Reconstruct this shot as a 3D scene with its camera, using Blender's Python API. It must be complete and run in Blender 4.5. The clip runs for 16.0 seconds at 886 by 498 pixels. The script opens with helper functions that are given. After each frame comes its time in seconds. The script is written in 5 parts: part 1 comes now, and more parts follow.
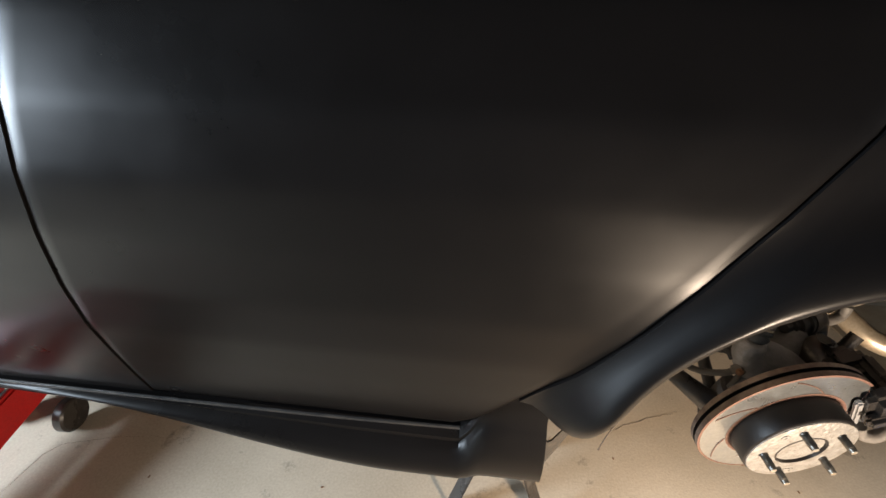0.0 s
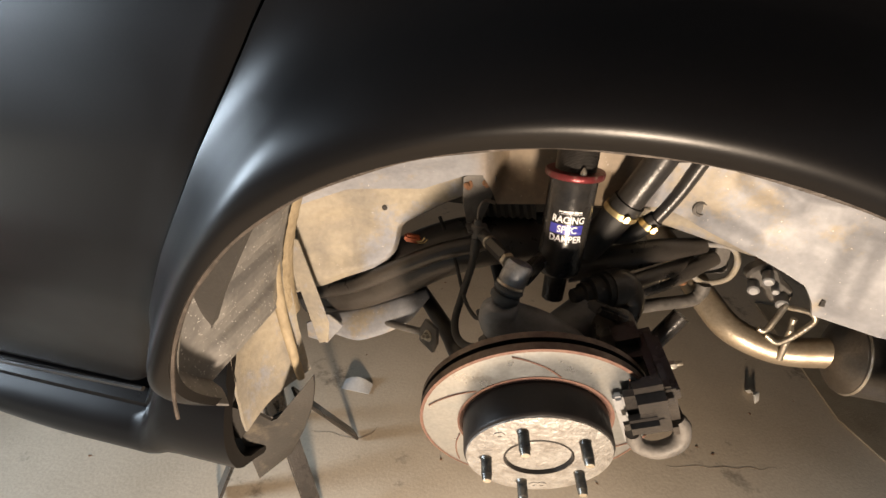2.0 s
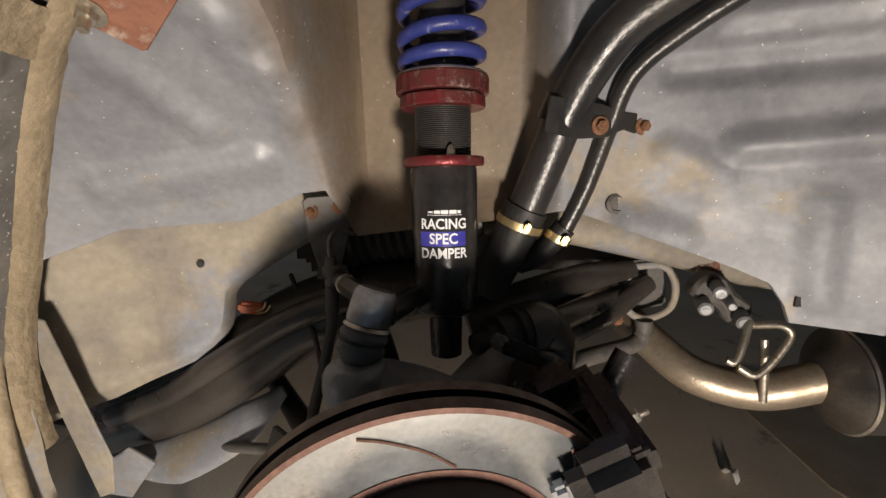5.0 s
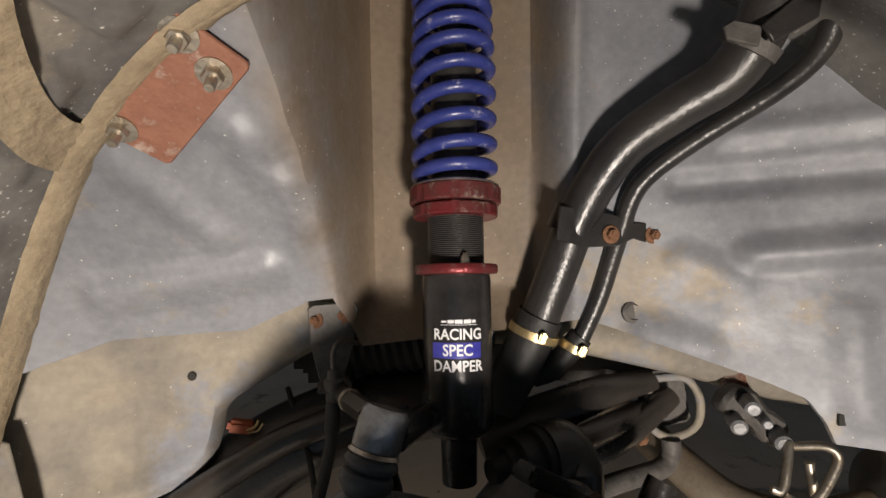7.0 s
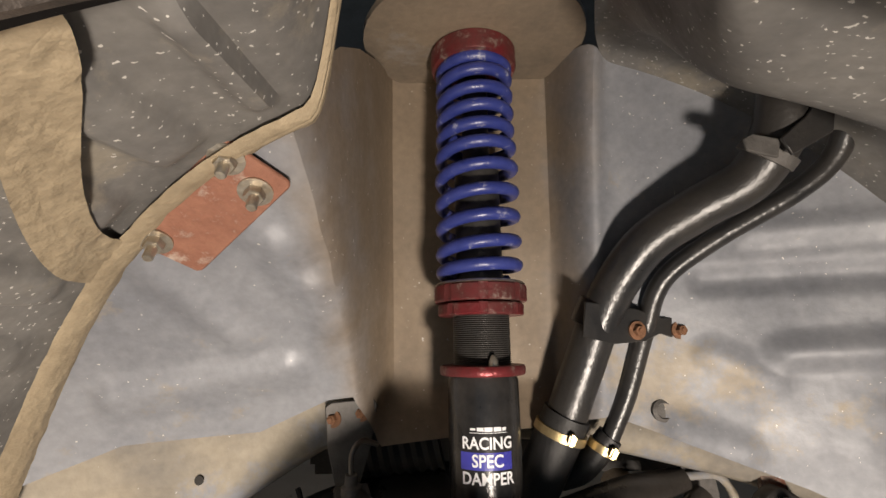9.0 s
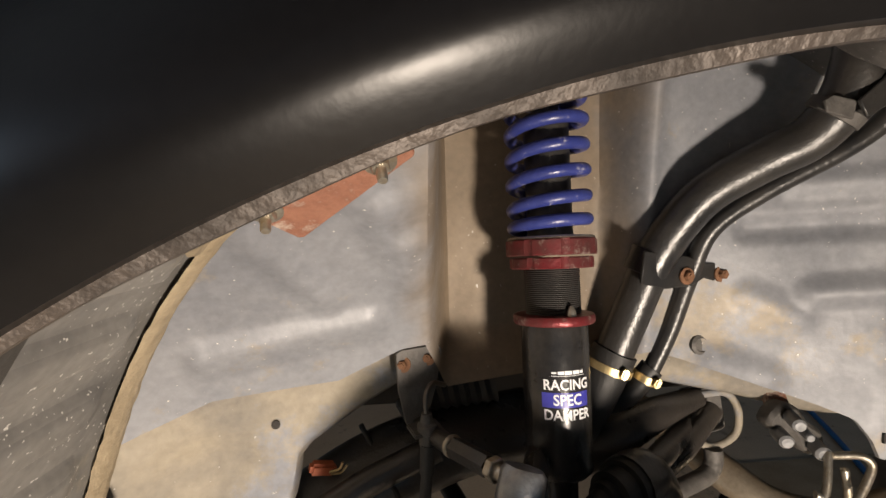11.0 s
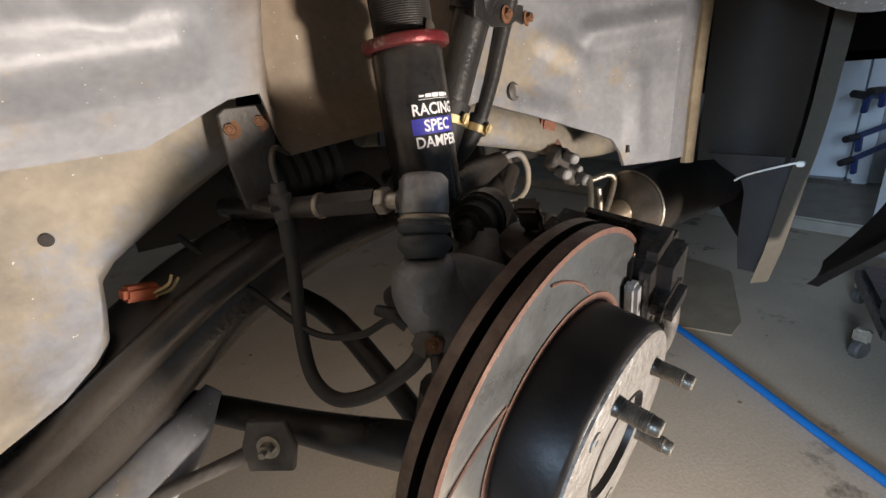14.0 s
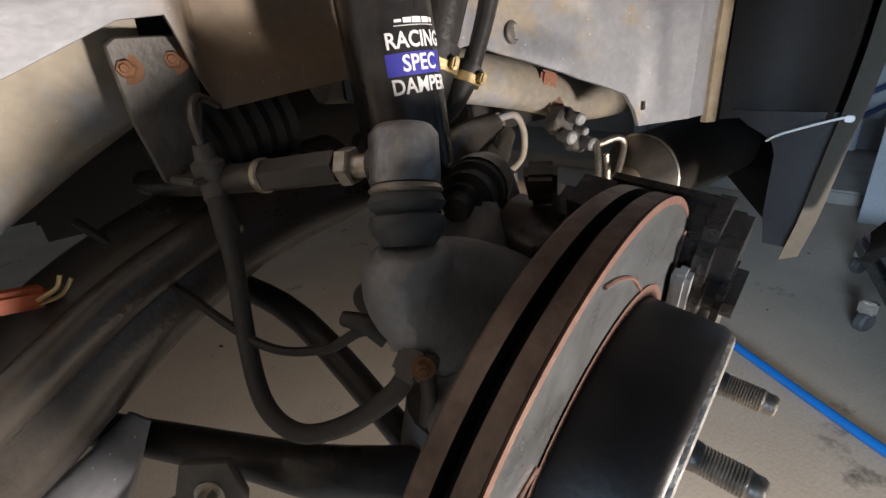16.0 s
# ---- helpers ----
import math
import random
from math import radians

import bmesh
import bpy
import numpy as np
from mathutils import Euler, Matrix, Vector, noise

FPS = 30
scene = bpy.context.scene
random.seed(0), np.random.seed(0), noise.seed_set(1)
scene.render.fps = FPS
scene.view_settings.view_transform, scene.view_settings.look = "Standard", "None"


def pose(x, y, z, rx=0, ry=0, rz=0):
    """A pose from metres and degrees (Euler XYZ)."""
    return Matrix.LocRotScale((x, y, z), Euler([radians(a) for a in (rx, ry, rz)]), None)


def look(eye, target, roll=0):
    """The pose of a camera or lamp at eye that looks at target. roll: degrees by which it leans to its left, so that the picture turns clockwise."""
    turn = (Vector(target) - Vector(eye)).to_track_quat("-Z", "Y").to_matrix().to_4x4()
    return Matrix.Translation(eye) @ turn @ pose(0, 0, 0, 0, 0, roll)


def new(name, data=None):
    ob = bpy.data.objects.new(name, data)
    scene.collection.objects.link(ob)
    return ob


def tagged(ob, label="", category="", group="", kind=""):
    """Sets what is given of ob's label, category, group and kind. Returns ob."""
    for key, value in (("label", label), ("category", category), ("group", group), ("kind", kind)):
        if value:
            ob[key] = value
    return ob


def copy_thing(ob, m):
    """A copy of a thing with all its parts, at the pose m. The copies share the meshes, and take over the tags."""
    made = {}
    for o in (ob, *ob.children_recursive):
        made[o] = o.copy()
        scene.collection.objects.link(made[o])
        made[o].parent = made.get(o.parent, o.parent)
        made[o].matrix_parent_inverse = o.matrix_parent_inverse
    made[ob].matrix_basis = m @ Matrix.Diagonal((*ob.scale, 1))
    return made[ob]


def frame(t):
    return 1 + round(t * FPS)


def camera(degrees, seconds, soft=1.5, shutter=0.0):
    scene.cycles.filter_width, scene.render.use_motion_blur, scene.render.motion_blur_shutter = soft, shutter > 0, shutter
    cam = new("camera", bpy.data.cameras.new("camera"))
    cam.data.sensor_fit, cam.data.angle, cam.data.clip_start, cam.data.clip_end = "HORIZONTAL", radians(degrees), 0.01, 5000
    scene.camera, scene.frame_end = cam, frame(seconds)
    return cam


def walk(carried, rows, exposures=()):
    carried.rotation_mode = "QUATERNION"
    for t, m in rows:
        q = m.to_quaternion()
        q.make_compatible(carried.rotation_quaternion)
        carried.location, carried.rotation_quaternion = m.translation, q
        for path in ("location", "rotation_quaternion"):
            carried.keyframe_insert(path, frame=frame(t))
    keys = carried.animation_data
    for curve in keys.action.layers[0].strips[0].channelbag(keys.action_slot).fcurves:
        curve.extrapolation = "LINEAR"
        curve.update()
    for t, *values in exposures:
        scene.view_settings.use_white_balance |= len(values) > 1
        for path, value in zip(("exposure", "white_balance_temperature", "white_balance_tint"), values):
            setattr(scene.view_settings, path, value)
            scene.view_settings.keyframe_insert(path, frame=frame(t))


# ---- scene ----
cam = camera(89.99, 16.0)
PATH = [
    (0, (-0.4917, -0.5487, 1.0114), (-0.5886, 0.3048, 0.4994), 0.81),
    (0.5, (-0.3207, -0.4538, 0.9797), (-0.4403, 0.3784, 0.4382), 0.96),
    (1, (-0.2018, -0.4338, 0.9664), (-0.333, 0.3959, 0.4238), 2.12),
    (1.5, (-0.0978, -0.423, 0.9195), (-0.2504, 0.4095, 0.3868), 2.17),
    (2, (-0.0396, -0.377, 0.843), (-0.2093, 0.4658, 0.3323), 2.22),
    (2.5, (-0.0023, -0.3432, 0.8201), (-0.1663, 0.5056, 0.3174), 1.60),
    (3, (0.0245, -0.3347, 0.7884), (-0.1082, 0.5288, 0.3018), 0.28),
    (3.2, (0.032, -0.3145, 0.7591), (-0.0899, 0.5663, 0.3015), 0.23),
    (5.3, (0.0192, -0.2426, 0.6827), (-0.0085, 0.7336, 0.4676), -1.22),
    (5.5, (0.0154, -0.2468, 0.6876), (-0.0068, 0.7353, 0.5006), -1.20),
    (6, (0.0109, -0.2482, 0.6907), (-0.0054, 0.744, 0.5671), -1.13),
    (6.5, (0.0111, -0.2417, 0.6885), (-0.0079, 0.7553, 0.6138), -1.01),
    (7, (0.0087, -0.2298, 0.6849), (-0.0142, 0.7698, 0.6641), -0.95),
    (7.5, (0.0056, -0.2242, 0.6951), (-0.0208, 0.7749, 0.7265), -0.74),
    (8, (0.0147, -0.2258, 0.7086), (-0.022, 0.77, 0.7924), -0.36),
    (8.2, (0.0103, -0.2251, 0.7112), (-0.0157, 0.7686, 0.8201), -0.49),
    (10.3, (-0.0623, -0.2431, 0.7277), (-0.0676, 0.7561, 0.7668), -1.41),
    (10.5, (-0.0734, -0.2447, 0.7283), (-0.0558, 0.7551, 0.7436), -1.80),
    (11, (-0.1103, -0.2307, 0.75), (-0.0373, 0.7639, 0.6766), -1.71),
    (11.5, (-0.1393, -0.1990, 0.7309), (0.0609, 0.7670, 0.5673), -1.50),
    (12, (-0.1638, -0.1957, 0.6927), (0.1361, 0.7391, 0.5023), -2.14),
    (12.5, (-0.1771, -0.1912, 0.6726), (0.2049, 0.7047, 0.4456), -3.00),
    (13, (-0.1865, -0.192, 0.6582), (0.2578, 0.6623, 0.3885), -3.85),
    (13.5, (-0.1974, -0.1931, 0.6337), (0.3037, 0.6171, 0.3298), -4.49),
    (14, (-0.1976, -0.1801, 0.6293), (0.3452, 0.5842, 0.2811), -5.20),
    (14.5, (-0.1773, -0.17, 0.6208), (0.3777, 0.575, 0.2507), -5.74),
    (15, (-0.1664, -0.1549, 0.6166), (0.3882, 0.5805, 0.2272), -5.93),
    (15.5, (-0.1584, -0.1342, 0.606), (0.3975, 0.5963, 0.2094), -5.99),
    (16, (-0.1541, -0.1128, 0.6034), (0.4034, 0.614, 0.2021), -5.76),
]

walk(cam, [(t, look(eye, target, roll)) for t, eye, target, roll in PATH],
     exposures=[(0, 0.55, 7200, 13), (2.0, 0.32, 7200, 13), (3.2, 0.08, 7200, 12), (5.3, -0.32, 6100, 10), (8.2, -0.26, 6000, 10), (10.3, 0.0, 6400, 10), (13, 0.02, 6250, 11), (16, 0.15, 5900, 11)])

# ---- world and lamps ----
world = bpy.data.worlds.new("garage_air")
scene.world = world
world.use_nodes = True
world.node_tree.nodes["Background"].inputs[0].default_value = (0.55, 0.7, 1.0, 1)
world.node_tree.nodes["Background"].inputs[1].default_value = 0.02


def area_lamp(name, place, target, size, power, colour):
    data = bpy.data.lights.new(name, "AREA")
    data.shape, data.size, data.energy, data.color = "DISK", size, power, colour
    ob = new(name, data)
    ob.matrix_world = look(place, target)
    return ob


lamp = area_lamp("work_lamp", (0.165, -0.73, 0.29), (-0.17, 0.1, 0.37), 0.10, 10.5, (1.0, 0.845, 0.685))
lamp.data.spread = radians(145)
# cool light added from the left; its source is unseen and no opening is built
area_lamp("cool_west_light", (-3.4, -1.1, 1.2), (0.5, -0.3, 0.5), 1.0, 145, (0.62, 0.80, 1.0))

# ---- materials ----
def material(name, colour, rough=0.5, metal=0.0, second=None, scale=20.0, amount=0.5, bump=0.1, fine=250.0, coat=0.0, spec=0.5, dirt=None, dirt_scale=6.0, dirt_cover=0.5, specks=0.0, band=None):
    """A surface with two scales of variation: blotches of a second colour and a fine grain, with relief; dirt: a third colour in patches."""
    m = bpy.data.materials.new(name)
    m.use_nodes = True
    t = m.node_tree
    n, link = t.nodes, t.links.new
    b = n["Principled BSDF"]
    co = n.new("ShaderNodeTexCoord")
    big = n.new("ShaderNodeTexNoise")
    big.inputs["Scale"].default_value, big.inputs["Detail"].default_value, big.inputs["Roughness"].default_value = scale, 6, 0.62
    link(co.outputs["Object"], big.inputs["Vector"])
    small = n.new("ShaderNodeTexNoise")
    small.inputs["Scale"].default_value, small.inputs["Detail"].default_value = fine, 3
    link(co.outputs["Object"], small.inputs["Vector"])
    ramp = n.new("ShaderNodeValToRGB")
    ramp.color_ramp.elements[0].position, ramp.color_ramp.elements[1].position = 0.38, 0.64
    ramp.color_ramp.elements[0].color = (*colour, 1)
    second = second or tuple(c * 0.75 for c in colour)
    ramp.color_ramp.elements[1].color = tuple(c + (d - c) * amount for c, d in zip(colour, second)) + (1,)
    link(big.outputs["Fac"], ramp.inputs["Fac"])
    last = ramp.outputs["Color"]
    if dirt:
        third = n.new("ShaderNodeTexNoise")
        third.inputs["Scale"].default_value, third.inputs["Detail"].default_value, third.inputs["Roughness"].default_value = dirt_scale, 9, 0.72
        link(co.outputs["Object"], third.inputs["Vector"])
        cut = n.new("ShaderNodeMapRange")
        cut.inputs["From Min"].default_value, cut.inputs["From Max"].default_value = 0.62 - 0.25 * dirt_cover, 0.72 - 0.25 * dirt_cover
        link(third.outputs["Fac"], cut.inputs["Value"])
        mix = n.new("ShaderNodeMix")
        mix.data_type = "RGBA"
        link(cut.outputs["Result"], mix.inputs["Factor"])
        link(last, mix.inputs["A"])
        mix.inputs["B"].default_value = (*dirt, 1)
        last = mix.outputs["Result"]
    if band:
        x0, x1, x2, x3, tint, tint2 = band
        axes = n.new("ShaderNodeSeparateXYZ")
        link(co.outputs["Object"], axes.inputs[0])
        ragged = n.new("ShaderNodeTexNoise")
        ragged.inputs["Scale"].default_value, ragged.inputs["Detail"].default_value = 22, 5
        link(co.outputs["Object"], ragged.inputs["Vector"])
        shift = n.new("ShaderNodeMath")
        shift.operation, shift.inputs[1].default_value = "MULTIPLY_ADD", 0.05
        link(ragged.outputs["Fac"], shift.inputs[0])
        link(axes.outputs["X"], shift.inputs[2])
        sides = []
        for lo, hi in ((x0 + 0.025, x1 + 0.025), (x3 + 0.025, x2 + 0.025)):
            side_ = n.new("ShaderNodeMapRange")
            side_.interpolation_type = "SMOOTHSTEP"
            side_.inputs["From Min"].default_value, side_.inputs["From Max"].default_value = min(lo, hi), max(lo, hi)
            if lo > hi:
                side_.inputs["To Min"].default_value, side_.inputs["To Max"].default_value = 1, 0
            link(shift.outputs[0], side_.inputs["Value"])
            sides.append(side_)
        both = n.new("ShaderNodeMath")
        both.operation = "MULTIPLY"
        link(sides[0].outputs["Result"], both.inputs[0])
        link(sides[1].outputs["Result"], both.inputs[1])
        dust = n.new("ShaderNodeMix")
        dust.data_type = "RGBA"
        dust.inputs["A"].default_value, dust.inputs["B"].default_value = (*tint, 1), (*tint2, 1)
        link(big.outputs["Fac"], dust.inputs["Factor"])
        cover = n.new("ShaderNodeMix")
        cover.data_type = "RGBA"
        link(both.outputs[0], cover.inputs["Factor"])
        link(last, cover.inputs["A"])
        link(dust.outputs["Result"], cover.inputs["B"])
        last = cover.outputs["Result"]
    if specks:
        spot = n.new("ShaderNodeTexNoise")
        spot.inputs["Scale"].default_value, spot.inputs["Detail"].default_value = 320, 1
        link(co.outputs["Object"], spot.inputs["Vector"])
        edge = n.new("ShaderNodeMapRange")
        edge.inputs["From Min"].default_value, edge.inputs["From Max"].default_value = specks, specks + 0.03
        link(spot.outputs["Fac"], edge.inputs["Value"])
        flake = n.new("ShaderNodeMix")
        flake.data_type = "RGBA"
        link(edge.outputs["Result"], flake.inputs["Factor"])
        link(last, flake.inputs["A"])
        flake.inputs["B"].default_value = (0.62, 0.60, 0.56, 1)
        last = flake.outputs["Result"]
    grain = n.new("ShaderNodeMix")
    grain.data_type, grain.blend_type = "RGBA", "OVERLAY"
    grain.inputs["Factor"].default_value = 0.22
    link(last, grain.inputs["A"])
    link(small.outputs["Fac"], grain.inputs["B"])
    link(grain.outputs["Result"], b.inputs["Base Color"])
    wear = n.new("ShaderNodeMapRange")
    wear.inputs["From Min"].default_value, wear.inputs["From Max"].default_value = 0.3, 0.7
    wear.inputs["To Min"].default_value, wear.inputs["To Max"].default_value = max(0.03, rough * 0.82), min(1, rough * 1.2)
    link(big.outputs["Fac"], wear.inputs["Value"])
    link(wear.outputs["Result"], b.inputs["Roughness"])
    b.inputs["Metallic"].default_value = metal
    b.inputs["Coat Weight"].default_value = coat
    b.inputs["Specular IOR Level"].default_value = spec
    if bump:
        add = n.new("ShaderNodeMath")
        add.operation = "ADD"
        link(big.outputs["Fac"], add.inputs[0])
        link(small.outputs["Fac"], add.inputs[1])
        bm_ = n.new("ShaderNodeBump")
        bm_.inputs["Strength"].default_value, bm_.inputs["Distance"].default_value = bump, 0.004
        link(add.outputs[0], bm_.inputs["Height"])
        link(bm_.outputs["Normal"], b.inputs["Normal"])
    return m


M_CONCRETE = material("floor_concrete", (0.60, 0.50, 0.385), 0.75, second=(0.49, 0.405, 0.305), scale=3.5, amount=0.8, bump=0.12, fine=180, dirt=(0.16, 0.13, 0.10), dirt_scale=5, dirt_cover=0.12)
M_PAINT = material("satin_black_paint", (0.005, 0.0045, 0.0045), 0.30, second=(0.007, 0.006, 0.006), scale=4, bump=0.01, fine=500, spec=0.18)
M_RUBBER = material("black_rubber", (0.018, 0.018, 0.019), 0.55, second=(0.035, 0.032, 0.028), scale=30, bump=0.15)
M_PLASTIC = material("black_plastic", (0.03, 0.028, 0.026), 0.5, second=(0.05, 0.045, 0.04), scale=14, bump=0.15, dirt=(0.10, 0.085, 0.065), dirt_scale=9, dirt_cover=0.25)
M_GREY = material("wheelhouse_grey", (0.29, 0.298, 0.322), 0.46, metal=0.16, second=(0.19, 0.20, 0.225), scale=11, amount=0.9, bump=0.06, fine=140, dirt=(0.29, 0.25, 0.195), dirt_scale=9, dirt_cover=0.22, specks=0.75)
M_WHEELHOUSE = material("wheelhouse_grey_and_dust", (0.262, 0.270, 0.293), 0.52, metal=0.10, second=(0.165, 0.173, 0.196), scale=11, amount=0.9, bump=0.08, fine=140, dirt=(0.29, 0.25, 0.195), dirt_scale=10, dirt_cover=0.2, specks=0.76, band=(-0.125, -0.075, 0.075, 0.135, (0.30, 0.235, 0.165), (0.17, 0.135, 0.10)))
M_RIBBED = material("outer_wheelhouse_grey", (0.24, 0.23, 0.215), 0.55, metal=0.1, second=(0.15, 0.145, 0.14), scale=14, amount=0.9, bump=0.08, fine=160, dirt=(0.30, 0.27, 0.22), dirt_scale=8, dirt_cover=0.2, specks=0.70)
M_TAN = material("dusty_rail", (0.34, 0.298, 0.23), 0.7, second=(0.235, 0.215, 0.185), scale=16, amount=1.0, bump=0.22, fine=120, dirt=(0.26, 0.27, 0.30), dirt_scale=9, dirt_cover=0.34, specks=0.78)
M_SEALER = material("seam_sealer", (0.37, 0.30, 0.20), 0.75, second=(0.27, 0.215, 0.14), scale=25, amount=0.9, bump=0.5, fine=120)
M_RUST = material("rusty_plate", (0.30, 0.14, 0.09), 0.7, second=(0.20, 0.08, 0.05), scale=30, amount=0.9, bump=0.3, dirt=(0.42, 0.33, 0.27), dirt_scale=30, dirt_cover=0.3)
M_BOLT = material("zinc_bolt", (0.55, 0.52, 0.46), 0.38, metal=0.9, second=(0.34, 0.28, 0.2), scale=90, amount=0.8, bump=0.15)
M_RUSTBOLT = material("rusty_bolt", (0.26, 0.13, 0.07), 0.7, metal=0.3, second=(0.12, 0.07, 0.04), scale=120, bump=0.3)
M_BLACKSTEEL = material("black_steel", (0.022, 0.022, 0.023), 0.33, metal=0.0, second=(0.05, 0.045, 0.04), scale=18, amount=0.7, bump=0.12, spec=0.6)
M_DAMPER = material("damper_black", (0.015, 0.015, 0.016), 0.22, second=(0.05, 0.045, 0.04), scale=22, amount=0.6, bump=0.06, spec=0.6)
M_THREAD = material("thread_dark_steel", (0.07, 0.068, 0.066), 0.42, metal=0.6, second=(0.11, 0.10, 0.09), scale=30, bump=0.1)
M_BLUE = material("blue_spring_paint", (0.030, 0.042, 0.21), 0.35, second=(0.05, 0.065, 0.27), scale=40, bump=0.12, dirt=(0.40, 0.40, 0.48), dirt_scale=80, dirt_cover=0.12, spec=0.6)
M_RED = material("red_anodised", (0.19, 0.026, 0.030), 0.40, metal=0.40, second=(0.12, 0.045, 0.042), scale=40, amount=0.9, bump=0.15, dirt=(0.30, 0.22, 0.19), dirt_scale=80, dirt_cover=0.28)
M_ROTOR = material("rotor_face", (0.52, 0.54, 0.55), 0.30, metal=0.95, second=(0.40, 0.43, 0.45), scale=22, amount=0.9, bump=0.03, dirt=(0.30, 0.28, 0.26), dirt_scale=12, dirt_cover=0.05)
M_ROTORRUST = material("rotor_rust", (0.15, 0.085, 0.06), 0.65, metal=0.3, second=(0.12, 0.06, 0.05), scale=45, amount=0.9, bump=0.25)
M_HAT_GROOVE = material("hat_and_groove_shade_black", (0.010, 0.009, 0.009), 0.40, metal=0.0, second=(0.022, 0.018, 0.016), scale=26, bump=0.06, spec=0.3)
M_FACE = material("hub_face", (0.27, 0.265, 0.255), 0.5, metal=0.45, second=(0.16, 0.148, 0.135), scale=48, amount=0.95, bump=0.6, fine=140, dirt=(0.10, 0.085, 0.075), dirt_scale=55, dirt_cover=0.1)
M_STUD = material("stud_steel", (0.10, 0.095, 0.09), 0.36, metal=0.85, second=(0.30, 0.27, 0.22), scale=90, bump=0.12)
M_CAST = material("cast_dirty", (0.085, 0.08, 0.075), 0.6, metal=0.25, second=(0.15, 0.14, 0.13), scale=24, amount=0.9, bump=0.35, fine=130)
M_ALU = material("knuckle_aluminium", (0.27, 0.275, 0.285), 0.5, metal=0.35, second=(0.19, 0.19, 0.195), scale=18, amount=0.9, bump=0.25, fine=150)
M_ZINC = material("dull_zinc", (0.34, 0.35, 0.37), 0.36, metal=0.8, second=(0.20, 0.20, 0.21), scale=60, amount=0.9, bump=0.15)
M_BOOT = material("grey_boot_rubber", (0.055, 0.06, 0.066), 0.5, second=(0.085, 0.088, 0.09), scale=30, bump=0.1)
M_EXHAUST = material("exhaust_steel", (0.47, 0.40, 0.31), 0.42, metal=0.75, second=(0.30, 0.23, 0.16), scale=18, amount=0.9, bump=0.1)
M_MUFFLER = material("muffler_steel", (0.22, 0.20, 0.18), 0.36, metal=0.85, second=(0.14, 0.12, 0.10), scale=12, amount=0.9, bump=0.08)
M_BRASS = material("hose_clamp", (0.60, 0.48, 0.26), 0.4, metal=0.8, second=(0.40, 0.30, 0.15), scale=60, bump=0.1)
M_ORANGE = material("orange_plastic", (0.50, 0.12, 0.04), 0.5, second=(0.35, 0.10, 0.05), scale=60, bump=0.1)
M_WHITE = material("white_plastic", (0.80, 0.79, 0.76), 0.45, second=(0.7, 0.68, 0.63), scale=60, bump=0.03)
M_INK = material("white_lettering", (0.85, 0.85, 0.86), 0.4, second=(0.8, 0.8, 0.82), scale=60, bump=0.0)
M_LABELBLUE = material("label_blue", (0.05, 0.05, 0.33), 0.3, second=(0.06, 0.06, 0.36), scale=50, bump=0.0)
M_HOSE = material("blue_air_hose", (0.02, 0.19, 0.58), 0.42, second=(0.02, 0.15, 0.48), scale=20, bump=0.05)
M_WALL = material("garage_wall_paint", (0.42, 0.42, 0.42), 0.7, second=(0.36, 0.36, 0.36), scale=3, bump=0.1, fine=200)
M_DOOR = material("white_door_paint", (0.74, 0.78, 0.83), 0.45, second=(0.69, 0.73, 0.78), scale=5, bump=0.04)
M_REDJACK = material("red_jack_paint", (0.55, 0.02, 0.02), 0.35, second=(0.42, 0.02, 0.02), scale=15, bump=0.05)
M_CARDBOARD = material("dirty_mat", (0.38, 0.31, 0.22), 0.8, second=(0.30, 0.24, 0.17), scale=9, amount=0.9, bump=0.2)
M_RAWEDGE = material("chipped_lip_metal", (0.075, 0.06, 0.05), 0.55, metal=0.3, second=(0.03, 0.024, 0.02), scale=60, amount=0.9, bump=0.3)
M_BLOCK = material("concrete_block", (0.36, 0.33, 0.28), 0.85, second=(0.27, 0.24, 0.20), scale=14, bump=0.3)


M_TOWER = material("brown_dusty_steel", (0.25, 0.20, 0.145), 0.6, second=(0.16, 0.13, 0.10), scale=9, amount=0.9, bump=0.2, fine=160, dirt=(0.27, 0.25, 0.23), dirt_scale=7, dirt_cover=0.3)
M_SPLASH = material("splash_brown_plastic", (0.022, 0.019, 0.016), 0.65, second=(0.032, 0.028, 0.023), scale=9, bump=0.12)
M_STRIP = material("olive_grey_strip", (0.062, 0.055, 0.042), 0.6, second=(0.065, 0.058, 0.045), scale=16, bump=0.12, fine=160)
M_RIM = material("rotor_rim_iron", (0.23, 0.18, 0.15), 0.5, metal=0.5, second=(0.10, 0.07, 0.06), scale=40, amount=0.8, bump=0.15)
M_CRACK = material("crack_dirt", (0.24, 0.19, 0.14), 0.9, second=(0.16, 0.12, 0.09), scale=60, bump=0.1)
# dark so that the unseen ceiling reflects little in the car's paint
M_CEILING = material("ceiling_dark", (0.085, 0.07, 0.055), 0.8, second=(0.065, 0.052, 0.04), scale=6, bump=0.1)
# underbody colour, also used as painted shade for holes and gaps
M_UNDER_SHADE = material("underbody_and_shade_black", (0.03, 0.028, 0.026), 0.7, second=(0.05, 0.045, 0.04), scale=6, bump=0.2)
M_CLAMPBLUE = material("blue_clamp_paint", (0.03, 0.05, 0.16), 0.45, second=(0.02, 0.035, 0.12), scale=30, bump=0.05)
M_BRAKEHOSE = material("brake_hose_rubber", (0.035, 0.034, 0.033), 0.6, second=(0.06, 0.055, 0.05), scale=40, bump=0.15)
